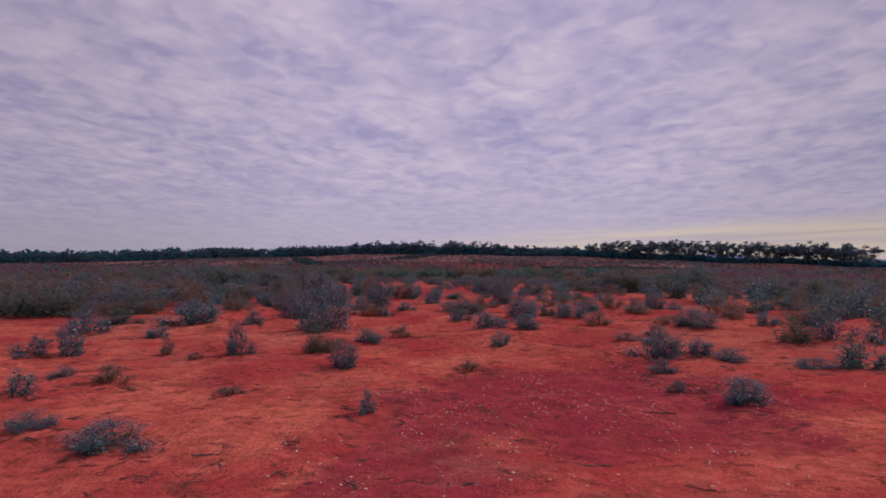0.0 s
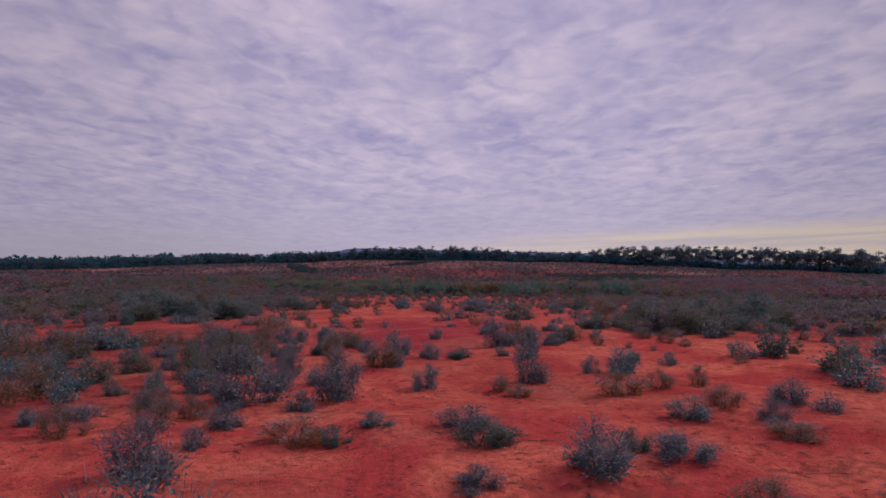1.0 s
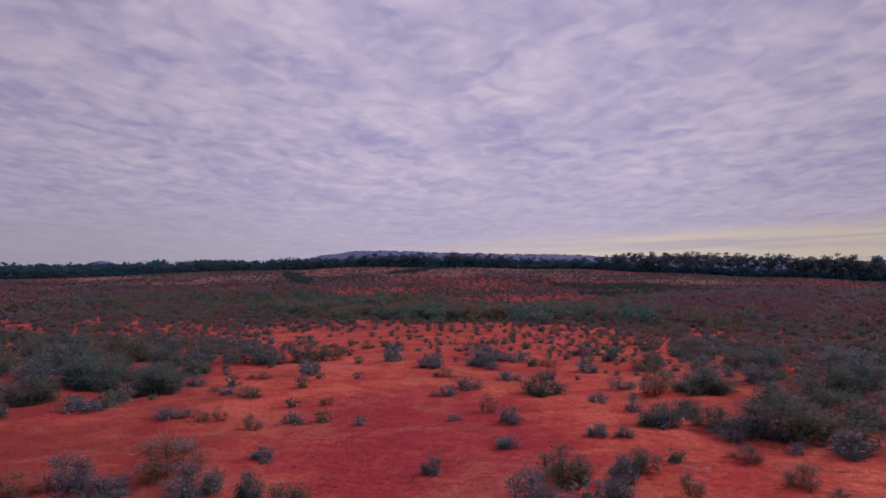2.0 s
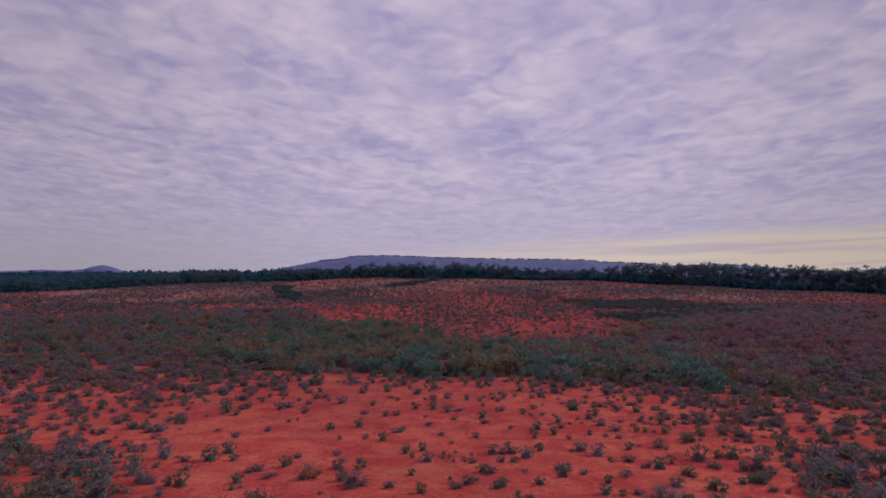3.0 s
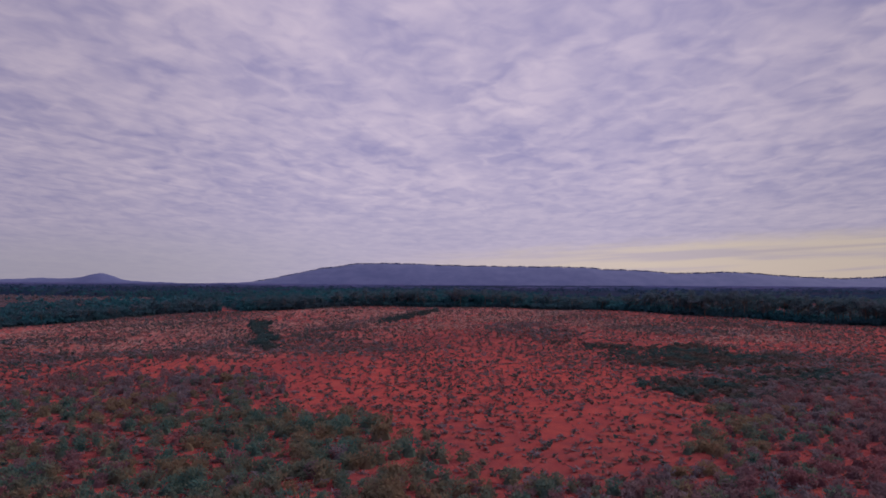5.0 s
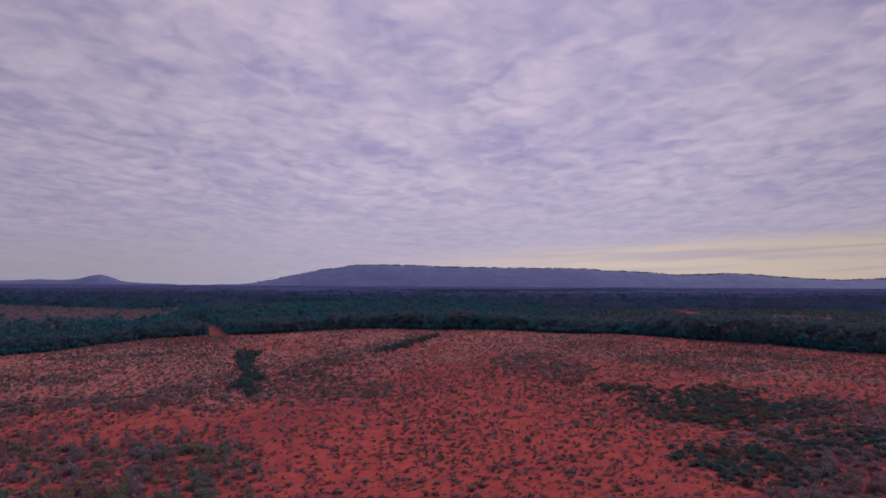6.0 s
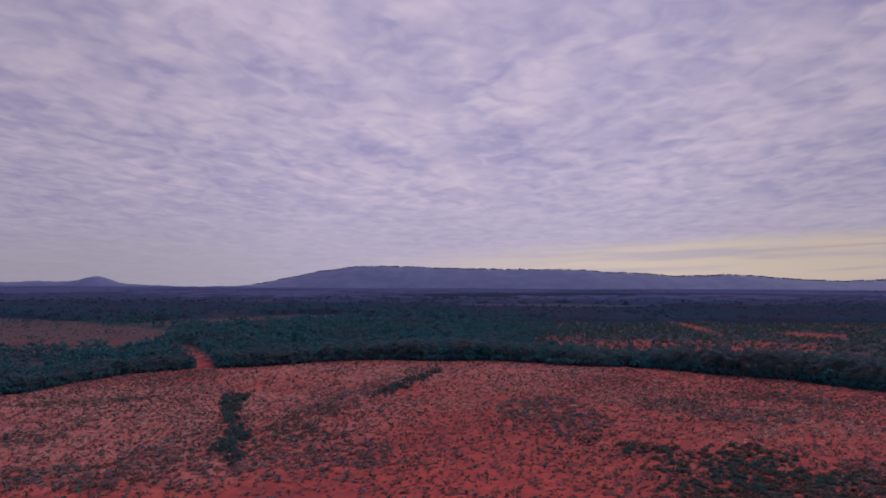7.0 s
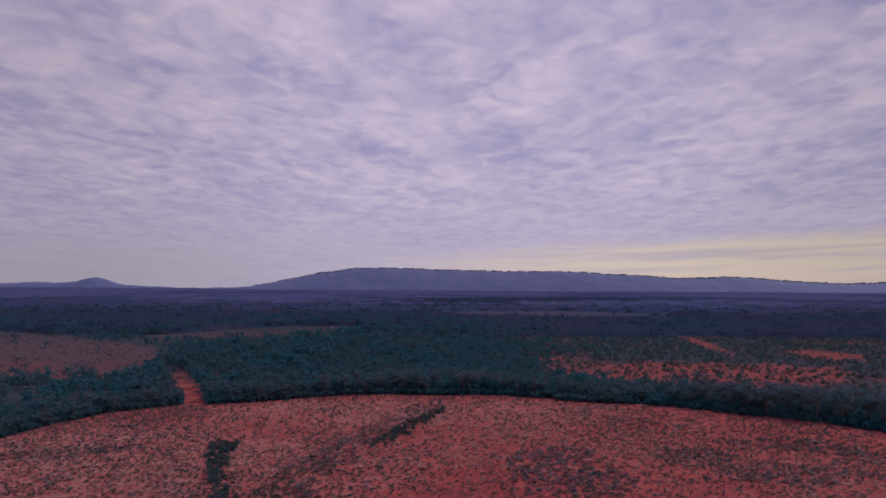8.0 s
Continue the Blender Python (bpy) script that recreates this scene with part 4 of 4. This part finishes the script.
# pale dry grass and dead sticks lying on the upper slope
n = 42000
qx, qy = r.uniform(-150, 150, n), r.uniform(235, 366, n)
patch_ = np.full(n, -1.0)
for args in ((-92, 285, 52, 45, 0), (-35, 335, 40, 26, 0), (30, 350, 34, 14, 0), (88, 285, 45, 34, 0), (15, 318, 80, 40, 0)):
    patch_ = np.maximum(patch_, inside(qx, qy, *args))
k = (r.uniform(0, 1, n) < np.clip(patch_ * 1.5, 0, 1) * (0.55 + 0.6 * waves(qx, qy, 0.16, 61))) & (qy < belt_edge(qx) - 2)
size = r.uniform(0.7, 1.6, k.sum())
spread("dry_grass", "pale dead grass and sticks on the upper slope", "grass", [tuft(7, 480 + i, 0.5, 0.6, up=0.4, slim=0.2) for i in range(5)], qx[k], qy[k], size, size * 0.5, STRAW, 37)

# the same scrub goes on to both sides and behind
n = 40000
ox, oy = r.uniform(-150, 150, n), r.uniform(-70, 125, n)
beyond = np.abs(ox) > np.where(oy < 74, 6 + 0.70 * np.clip(oy, 0, None), 22 + 0.70 * oy)
thick = np.where(oy > 8, np.clip((np.abs(ox) - 8) / 14, 0.12, 1) * (0.52 + 0.5 * waves(ox, oy, 0.16, 15)), 0.16 + 0.12 * waves(ox, oy, 0.16, 15))
keep = beyond & (r.uniform(0, 1, n) < thick) & (ox ** 2 + oy ** 2 > 49)
ox, oy = ox[keep], oy[keep]
size = r.uniform(0.6, 1.6, len(ox))
g = r.uniform(0, 1, len(ox)) < 0.35 + 0.3 * waves(ox, oy, 0.1, 8)
forms = [tuft(12, 470 + i, 0.44) for i in range(5)]
spread("outlying_grey_scrub", "scattered grey scrub on the surrounding red flat", "scrub", forms, ox[~g], oy[~g], size[~g], size[~g] * 0.65, FLAT_GREY, 36)
spread("outlying_green_scrub", "scattered dark green scrub on the surrounding red flat", "scrub", forms, ox[g], oy[g], size[g], size[g] * 0.65, FLAT_GREEN, 39)


# ---- trees ----
def tree_meshes(seed):
    """Trunk with limbs and flat gappy crown pads, ten metres high, its foot at the origin."""
    r = np.random.default_rng(seed)
    sv, sf = [], []
    bend = r.normal(0, 0.35, 2)
    fork = r.uniform(3.0, 4.8)
    trunk = [(0, 0, -0.2), (bend[0] * 0.4, bend[1] * 0.4, fork * 0.5), (bend[0], bend[1], fork), (bend[0] * 1.5, bend[1] * 1.5, 7.8)]
    tube(sv, sf, trunk, (0.24, 0.19, 0.15, 0.05), 6)
    P, W = [], []
    pads = int(r.integers(9, 13))
    for k in range(pads):
        a = 2 * math.pi * k / pads + r.normal(0, 0.4)
        out = r.uniform(1.2, 3.4)
        top = r.uniform(7.6, 9.3) - 0.30 * out
        if k == 0:
            out, top = 0.5, 9.4
        if k > pads - 5:
            out, top = r.uniform(0.8, 2.6), r.uniform(3.6, 6.8)
        start = Vector(trunk[2]).lerp(Vector(trunk[3]), r.uniform(0, 0.6))
        end = Vector((bend[0] + math.cos(a) * out, bend[1] + math.sin(a) * out, top))
        elbow = start.lerp(end, 0.5) + Vector((math.cos(a) * 0.3, math.sin(a) * 0.3, -0.35))
        tube(sv, sf, (tuple(start), tuple(elbow), tuple(end)), (0.09, 0.06, 0.02), 4)
        n, size = 64, r.uniform(0.75, 1.2)
        d = r.normal(size=(n, 3))
        d /= np.linalg.norm(d, axis=1, keepdims=True)
        P.append(d * r.uniform(0.2, 1.0, (n, 1)) * np.array((1.45, 1.45, 0.72)) * size + np.array(end))
        W.append(d + r.normal(0, 0.6, (n, 3)))
    V, F = leaf_tris(np.concatenate(P), np.concatenate(W) * np.array((1, 1, 0.6)), 0.46, 0.215, r)
    return mesh_from("trunk", np.array(sv), np.array(sf), BARK), mesh_from("crown", V, F, TREE_LEAF)


TREES = [tree_meshes(500 + i) for i in range(7)]
tree_first = {}


def put_tree(x, y, high, wide, seed):
    r = np.random.default_rng(seed)
    k = int(r.integers(0, len(TREES)))
    at = Matrix.Translation((x, y, float(height(x, y)))) @ Matrix.Rotation(r.uniform(0, 6.28), 4, "Z")
    if k not in tree_first:
        trunk, crown = TREES[k]
        tree_first[k] = plant("eucalypt_tree", "slender dark eucalypt with a gappy crown at the woodland's edge", "tree", "trees along the woodland's edge", (("trunk", trunk), ("crown", crown)))
        ob = tree_first[k]
        ob.matrix_basis = at
    else:
        ob = copy_thing(tree_first[k], at)
    ob.scale = (wide / 10, wide / 10, high / 10)


def coarse_tree(seed, clumps, blades, leaf):
    """A crown of few large blades over a thin stem, ten metres high, for woods past counting."""
    r = np.random.default_rng(seed)
    P, W = [], []
    for k in range(clumps):
        a, out = r.uniform(0, 6.28), r.uniform(0, 2.4)
        c = np.array((math.cos(a) * out, math.sin(a) * out, r.uniform(1.6, 8.9) - 0.25 * out))
        d = r.normal(size=(blades, 3))
        d /= np.linalg.norm(d, axis=1, keepdims=True)
        P.append(c + d * r.uniform(0.4, 1, (blades, 1)) * np.array((1.5, 1.5, 0.9)))
        W.append(d + r.normal(0, 0.5, (blades, 3)))
    W = np.concatenate(W) * np.array((1, 1, 0.35))
    V, F = leaf_tris(np.concatenate(P), W, leaf * 0.85, leaf * 0.55, r)
    stem = np.array([(-0.2, 0, -0.2), (0.2, 0, -0.2), (0, 0, 7.0), (0, -0.2, -0.2), (0, 0.2, -0.2), (0, 0, 7.0)])
    at = len(V)
    return np.concatenate([V, stem]), np.concatenate([F, [[at, at + 1, at + 2], [at + 3, at + 4, at + 5]]])


def wooded(x, y):
    """How thickly trees stand at a place: 0 in the clearings, 1 in closed woodland."""
    rag = waves(x, y, 0.03, 13)
    d = np.clip((y - belt_edge(x)) / 4, 0, 1)
    # track through the belt
    tx = np.interp(y, (340, 362, 400, 445, 480), (-86, -90, -107, -128, -150))
    d = np.where((np.abs(x - tx) < 4.5) & (y < 470), 0, d)
    # the western clearing: open from the belt's back to a slanting wood
    field = np.minimum(np.minimum(y - 438, 0.9 * (-141 - 0.4 * (y - 440) - x)), 590 + 0.72 * (-201 - x) - y)
    d = np.where(field + 9 * rag > 0, np.minimum(d, 0.02), d)
    for args, left in (((-152, 727, 125, 56, 53), 0.0), ((150, 1110, 175, 130, -12), 0.02), ((182, 821, 16, 18, 0), 0.05), ((226, 812, 10, 14, 0), 0.05),
                       ((132, 465, 84, 52, 4), 0.02), ((205, 470, 70, 40, 0), 0.15), ((190, 628, 9, 85, -7), 0.0), ((240, 555, 28, 46, -10), 0.08),
                       ((36, 402, 18, 9, 0), 0.15), ((62, 520, 18, 10, 0), 0.1), ((40, 650, 45, 16, 0), 0.15), ((215, 705, 32, 7, 0), 0.0), ((310, 655, 40, 10, -10), 0.05), ((330, 1150, 60, 50, 0), 0.1)):
        d = np.where(inside(x, y, *args) + 0.35 * rag > 0, np.minimum(d, left), d)
    east = np.clip((x - 30) / 60, 0, 1) * np.clip((900 - y) / 200, 0, 1) * np.clip((y - belt_edge(x) - 45) / 20, 0, 1)
    return d * (1 - 0.62 * east)


# litter where trees stand, plus an even blue-tinted cover eastward and past 425 m
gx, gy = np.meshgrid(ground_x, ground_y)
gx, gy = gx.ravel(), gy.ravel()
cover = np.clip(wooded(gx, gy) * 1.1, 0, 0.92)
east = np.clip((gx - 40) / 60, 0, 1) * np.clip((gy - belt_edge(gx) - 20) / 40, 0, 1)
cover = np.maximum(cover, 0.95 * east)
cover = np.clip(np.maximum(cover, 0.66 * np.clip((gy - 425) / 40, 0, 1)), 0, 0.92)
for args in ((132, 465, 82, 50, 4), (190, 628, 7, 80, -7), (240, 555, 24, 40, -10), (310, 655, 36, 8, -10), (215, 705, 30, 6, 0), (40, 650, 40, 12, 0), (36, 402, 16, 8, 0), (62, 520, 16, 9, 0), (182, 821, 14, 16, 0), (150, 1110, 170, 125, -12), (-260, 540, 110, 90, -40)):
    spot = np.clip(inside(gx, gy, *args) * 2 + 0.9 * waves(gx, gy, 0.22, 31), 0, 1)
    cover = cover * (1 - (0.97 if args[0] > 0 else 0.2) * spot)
lit = ground.data.attributes.new("litter_and_haze", "FLOAT", "POINT")
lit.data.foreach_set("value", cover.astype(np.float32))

# edge trees, each its own thing
placed, tries = [], 0
while len(placed) < 300 and tries < 20000:
    tries += 1
    x = rng.uniform(70, 200) if tries % 6 == 0 else rng.uniform(-210, 190)
    y = float(belt_edge(x)) + abs(rng.normal(0, 11)) + 1
    if abs(x) > 12 + 0.69 * (y - 40) or rng.uniform() > float(wooded(np.array([x]), np.array([y]))[0]):
        continue
    if any((x - a) ** 2 + (y - b) ** 2 < 5.5 for a, b in placed):
        continue
    placed.append((x, y))
    seed += 1
    tall = float(np.interp(x, (-140, -60, -20, 10, 40, 65, 80, 96, 134, 180), (5.2, 6.2, 8.2, 8.3, 6.3, 5.7, 7.0, 9.1, 10.6, 10.6)))
    put_tree(x, y, tall * rng.uniform(0.72, 1.08), tall * rng.uniform(0.8, 1.1), seed)

r = np.random.default_rng(77)
n = 40000
fy = 300 + 620 * r.uniform(0, 1, n) ** 0.8
fx = r.uniform(-1, 1, n) * (60 + 0.72 * fy)
keep = (r.uniform(0, 1, n) < wooded(fx, fy)) & (fy > belt_edge(fx) + 6)
fx, fy = fx[keep][:6600], fy[keep][:6600]
hi = r.uniform(0.75, 1.2, len(fx)) * np.interp(fx / fy, (-0.45, -0.2, 0, 0.2, 0.3), (0.58, 0.68, 0.74, 0.40, 0.32)) * (1 + 0.22 * waves(fx, fy, 0.02, 4))
forms = [coarse_tree(600 + i, 6, 4, 1.78) for i in range(6)]
spread("woodland", "dark closed eucalypt woodland behind the rise", "woodland", forms, fx, fy, hi * r.uniform(0.9, 1.3, len(fx)), hi, TREE_MASS, 78)

def canopy(name, label, xs, ys, tall, mat, seed):
    """The closed roof of a far wood: one uneven sheet of crowns that sinks to the ground in the clearings."""
    X, Y = np.meshgrid(xs, ys)
    jitter = np.random.default_rng(seed)
    X = X + jitter.uniform(-0.4, 0.4, X.shape) * (xs[1] - xs[0])
    x, y = X.ravel(), Y.ravel()
    over = wooded(x, y) > 0.3
    bumps = jitter.uniform(0.55, 1.0, len(x)) * tall * (1 + 0.30 * waves(x, y, 0.005, seed)) * np.clip((y - ys[0]) / (ys[-1] - ys[0]) * 5 + 0.55, 0, 1)
    over &= y > ys[0] + 1
    Z = np.where(over, bumps, -1.5) + height(x, y)
    nx, ny = len(xs), len(ys)
    i = (np.arange(ny - 1)[:, None] * nx + np.arange(nx - 1)[None, :]).ravel()
    F = np.stack([i, i + 1, i + nx + 1, i + nx], 1)
    tagged(new(name, mesh_from(name, np.stack([x, y, Z], -1), F, mat)), label, "woodland", kind="stuff")


canopy("distant_canopy", "closed dark woodland on the plain, tinted blue for haze", np.arange(-1500, 1500, 10.0), np.arange(690, 2100, 10.0), 6.5, CANOPY, 91)
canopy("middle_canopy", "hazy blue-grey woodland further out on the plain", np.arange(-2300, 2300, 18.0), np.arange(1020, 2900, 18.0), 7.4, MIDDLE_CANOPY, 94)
canopy("horizon_canopy", "haze-tinted blue woodland reaching the foot of the hills", np.arange(-3300, 3300, 33.0), np.arange(1250, 4150, 33.0), 8.0, FAR_CANOPY, 97)
n = 9000
fy = 690 + 3400 * r.uniform(0, 1, n) ** 1.4
fx = r.uniform(-1, 1, n) * (80 + 0.74 * fy)
keep = r.uniform(0, 1, n) < wooded(fx, fy)
fx, fy = fx[keep], fy[keep]
hi = r.uniform(0.6, 1.05, len(fx))
forms = [coarse_tree(700 + i, 4, 3, 1.9) for i in range(5)]
grow = 1.0 + fy / 2600
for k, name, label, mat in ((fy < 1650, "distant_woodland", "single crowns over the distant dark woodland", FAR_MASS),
                            (fy >= 1650, "horizon_woodland", "single crowns over the far woodland, tinted blue for haze", HORIZON_MASS)):
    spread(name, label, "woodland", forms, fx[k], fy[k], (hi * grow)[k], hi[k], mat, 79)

# closed stands: the belt behind the rise and the wood beyond it
n = 9000
ex = r.uniform(-260, 250, n)
ey = belt_edge(ex) + 3 + 42 * r.uniform(0, 1, n) ** 1.2
keep = (r.uniform(0, 1, n) < np.sign(wooded(ex, ey)) * np.where(wooded(ex, ey) > 0.3, 1, 0.25)) & (np.abs(ex) < 30 + 0.72 * (ey - 20))
ex, ey = ex[keep][:3600], ey[keep][:3600]
wx, wy = r.uniform(-170, 95, 6000), r.uniform(400, 640, 6000)
keep = wooded(wx, wy) > 0.5
ex, ey = np.concatenate([ex, wx[keep][:3200]]), np.concatenate([ey, wy[keep][:3200]])
hi = np.interp(ex, (-140, -60, 0, 60, 90, 130), (0.46, 0.52, 0.62, 0.44, 0.36, 0.34)) * r.uniform(0.7, 1.15, len(ex))
spread("closed_woodland", "closed dark stand of low eucalypts behind the rise", "woodland", [coarse_tree(650 + i, 6, 4, 1.60) for i in range(6)], ex, ey, hi * r.uniform(0.9, 1.3, len(ex)), hi, TREE_MASS, 83)

# bushes in the far clearings
n = 9000
cx, cy = r.uniform(-420, 420, n), r.uniform(380, 900, n)
keep = (wooded(cx, cy) < 0.6) & (cy > belt_edge(cx) + 3) & (np.abs(cx) < 60 + 0.72 * cy)
cx, cy = cx[keep], cy[keep]
size = r.uniform(1.0, 2.6, len(cx))
spread("clearing_scrub", "low grey scrub in the far clearings", "scrub", [tuft(12, 800 + i, 0.55) for i in range(4)], cx, cy, size, size * 0.7, GREY_MASS, 80)
n = 11000
cx, cy = r.uniform(35, 420, n), r.uniform(350, 860, n)
open_spot = np.maximum(inside(cx, cy, 190, 628, 7, 80, -7), np.maximum(inside(cx, cy, 215, 705, 30, 6, 0), inside(cx, cy, 240, 555, 18, 30, -10)))
keep = (cy > belt_edge(cx) + 24) & (np.abs(cx) < 40 + 0.7 * cy) & (open_spot < 0) & (r.uniform(0, 1, n) < 0.72 - 0.16 * (inside(cx, cy, 132, 465, 84, 52, 4) > 0))
cx, cy = cx[keep], cy[keep]
size = r.uniform(1.3, 3.2, len(cx))
spread("eastern_scrub", "dark tall scrub spreading beyond the woodland belt", "scrub", [tuft(13, 860 + i, 0.53) for i in range(5)], cx, cy, size, size * r.uniform(0.55, 0.9, len(cx)), THICKET, 85)
# trees along the hill's crest
n = 1300
hx = r.uniform(-1150, 2700, n)
k = r.uniform(-0.10, 0.05, n)
hz = 1 + np.interp(hx, main_x, main_h) * (1 - np.abs(k) ** 1.6) + 1.2 * np.sin(hx * 0.031) + 0.8 * np.sin(hx * 0.083 + 1)
V, F = tuft(8, 900, 0.8, 1.3)
w = r.uniform(4.5, 10, n)
X = V[:, 0] * w[:, None] + hx[:, None]
Y = V[:, 1] * w[:, None] + (HILL_Y + k * 420)[:, None]
Z = V[:, 2] * (w * 0.75)[:, None] + hz[:, None]
F = (F[None] + (np.arange(n) * len(V))[:, None, None]).reshape(-1, 3)
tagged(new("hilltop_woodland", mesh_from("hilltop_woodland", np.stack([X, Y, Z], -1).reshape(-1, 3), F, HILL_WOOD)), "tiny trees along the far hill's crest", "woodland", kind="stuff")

# low growth along the woodland's foot
n = 2600
ux = r.uniform(-230, 220, n)
uy = belt_edge(ux) + np.abs(r.normal(0, 7, n))
keep = wooded(ux, uy) > 0.05
ux, uy = ux[keep], uy[keep]
size = r.uniform(1.8, 3.8, len(ux))
spread("woodland_undergrowth", "dark undergrowth along the woodland's foot", "scrub", [tuft(24, 820 + i, 0.42) for i in range(4)], ux, uy, size, size * 0.85, TREE_MASS, 81)


# ---- stones and sticks on the soil ----
def pebble_form(seed):
    r = np.random.default_rng(seed)
    V = np.array([(1, 0, 0), (-1, 0, 0), (0, 1, 0), (0, -1, 0), (0, 0, 0.7), (0, 0, -0.5), (0.6, 0.6, 0.35), (-0.6, 0.6, 0.3), (-0.6, -0.6, 0.35), (0.6, -0.6, 0.3)]) * r.uniform(0.7, 1.2, (10, 3)) * 0.5
    F = [(0, 6, 4), (6, 2, 4), (2, 7, 4), (7, 1, 4), (1, 8, 4), (8, 3, 4), (3, 9, 4), (9, 0, 4), (0, 2, 6), (2, 1, 7), (1, 3, 8), (3, 0, 9), (2, 0, 5), (1, 2, 5), (3, 1, 5), (0, 3, 5)]
    return V, np.array(F)


n = 3900
px_ = np.concatenate([r.normal(2.0, 1.9, 2600), r.normal(-0.2, 0.9, 550), r.uniform(-14, 14, 750)])
py_ = np.concatenate([r.normal(8.0, 2.0, 2600), r.normal(5.2, 1.6, 550), r.uniform(3, 40, 750)])
size = 0.008 + 0.030 * r.uniform(0, 1, n) ** 4
spread("quartz_pebbles", "small pale quartz pebbles scattered on red gravel", "pebbles", [pebble_form(i) for i in range(5)], px_, py_, size, size * 0.8, QUARTZ, 82, 0.0)


def fallen_branch(x, y, length, turn, seed, wood=STEM, label="dead grey branch lying on the red soil"):
    """A dead stick with a few side twigs, lying on the soil."""
    r = np.random.default_rng(seed)
    v, f = [], []
    pts = [Vector((t * length, r.normal(0, 0.05) * length, 0.02 + abs(r.normal(0, 0.03)) * length)) for t in (0, 0.3, 0.65, 1)]

    def limb(a, b, ra, rb):
        d = (b - a).normalized()
        s1 = d.cross(Vector((0, 0, 1))).normalized()
        s2 = d.cross(s1)
        at = len(v)
        for p, q in ((a, ra), (b, rb)):
            for k in range(4):
                w = 2 * math.pi * k / 4
                v.append(tuple(p + s1 * q * math.cos(w) + s2 * q * math.sin(w)))
        for k in range(4):
            f.append((at + k, at + (k + 1) % 4, at + 4 + (k + 1) % 4, at + 4 + k))

    for i in range(3):
        limb(pts[i], pts[i + 1], 0.008 - 0.002 * i, 0.006 - 0.002 * i)
    for _ in range(4):
        i = int(r.integers(0, 3))
        a = pts[i].lerp(pts[i + 1], r.uniform(0.2, 0.9))
        limb(a, a + Vector((r.uniform(0.1, 0.3) * length, r.normal(0, 0.22) * length, abs(r.normal(0.06, 0.05)) * length)), 0.005, 0.002)
    ob = new("fallen_branch", mesh_from("fallen_branch", np.array(v), np.array(f), wood))
    ob.matrix_basis = pose(x, y, float(height(x, y)), 0, 0, turn)
    tagged(ob, label, "branch", "fallen branches on the red flat")


STICKS = ((1.5, 5.2, 0.3, 165), (2.2, 4.6, 0.25, 140), (-2.4, 5.6, 0.35, 10), (2.9, 7.6, 0.8, 160), (-0.2, 15.4, 0.5, 20), (-1.4, 16.5, 0.5, 40), (5.5, 15.2, 0.9, 5),
          (3.0, 12.6, 1.0, 170), (1.5, 20.4, 0.7, 8), (-1.0, 26.0, 0.7, 0), (6.0, 19.0, 1.1, 175), (7.9, 33.0, 0.8, 20), (0.3, 35.2, 0.8, 12), (-2.0, 20.0, 0.6, 30),
          (4.8, 28.0, 1.0, 10), (-6.4, 18.8, 0.9, 165), (-0.4, 43.5, 1.5, 15), (1.0, 52.0, 1.4, 5), (6.6, 24.0, 1.2, 170), (-3.4, 14.0, 0.8, 8))
for i, (x, y, length, turn) in enumerate(STICKS):
    fallen_branch(x, y, length, turn, 950 + i)
for i, (dx, dy, length, turn) in enumerate(((0, 0, 0.55, 12), (0.1, 0.15, 0.5, 150), (0.25, -0.1, 0.45, 60), (-0.15, 0.1, 0.6, -25))):
    fallen_branch(7.1 + dx, 38.4 + dy, length, turn, 990 + i, BLEACHED, "sun-bleached pale dead branch lying on red soil")


# twig and leaf litter on the flat
def litter_form(seed):
    r = np.random.default_rng(seed)
    V, F = [], []
    for k in range(3):
        a, l, w = r.uniform(0, 6.28), r.uniform(0.5, 1.0), r.uniform(0.03, 0.07)
        o = r.normal(0, 0.25, 2)
        c, d = math.cos(a), math.sin(a)
        for u, v, h in ((-l / 2, -w, 0.02), (-l / 2, w, 0.02), (l / 2, 0, r.uniform(0.05, 0.2)), (0, 0, 0.12)):
            V.append((o[0] + c * u - d * v, o[1] + d * u + c * v, h))
        F += [(4 * k, 4 * k + 1, 4 * k + 3), (4 * k, 4 * k + 3, 4 * k + 2), (4 * k + 1, 4 * k + 2, 4 * k + 3)]
    return np.array(V), np.array(F)


n = 3000
lx, ly = r.uniform(-1, 1, n), 3 + 60 * r.uniform(0, 1, n) ** 1.4
lx = lx * (4 + 0.5 * ly)
close_by = [t for t in taken if t[1] < 32 and abs(t[0]) < 12]
near_shrub = [taken[i] for i in r.integers(0, len(taken), 1200)] + [close_by[i] for i in r.integers(0, len(close_by), 2600)]
kx = np.array([a + r.normal(0, 0.55 * w + 0.2) for a, b, w in near_shrub])
ky = np.array([b + r.normal(0, 0.55 * w + 0.2) for a, b, w in near_shrub])
keep = waves(lx, ly, 0.5, 44) > -0.1
lx, ly = np.concatenate([lx[keep], kx]), np.concatenate([ly[keep], ky])
size = r.uniform(0.06, 0.30, len(lx))
spread("twig_litter", "fine dark twigs and bark strewn on red soil", "litter", [litter_form(i) for i in range(8)], lx, ly, size, size * 0.5, LITTER, 84, 0.0)
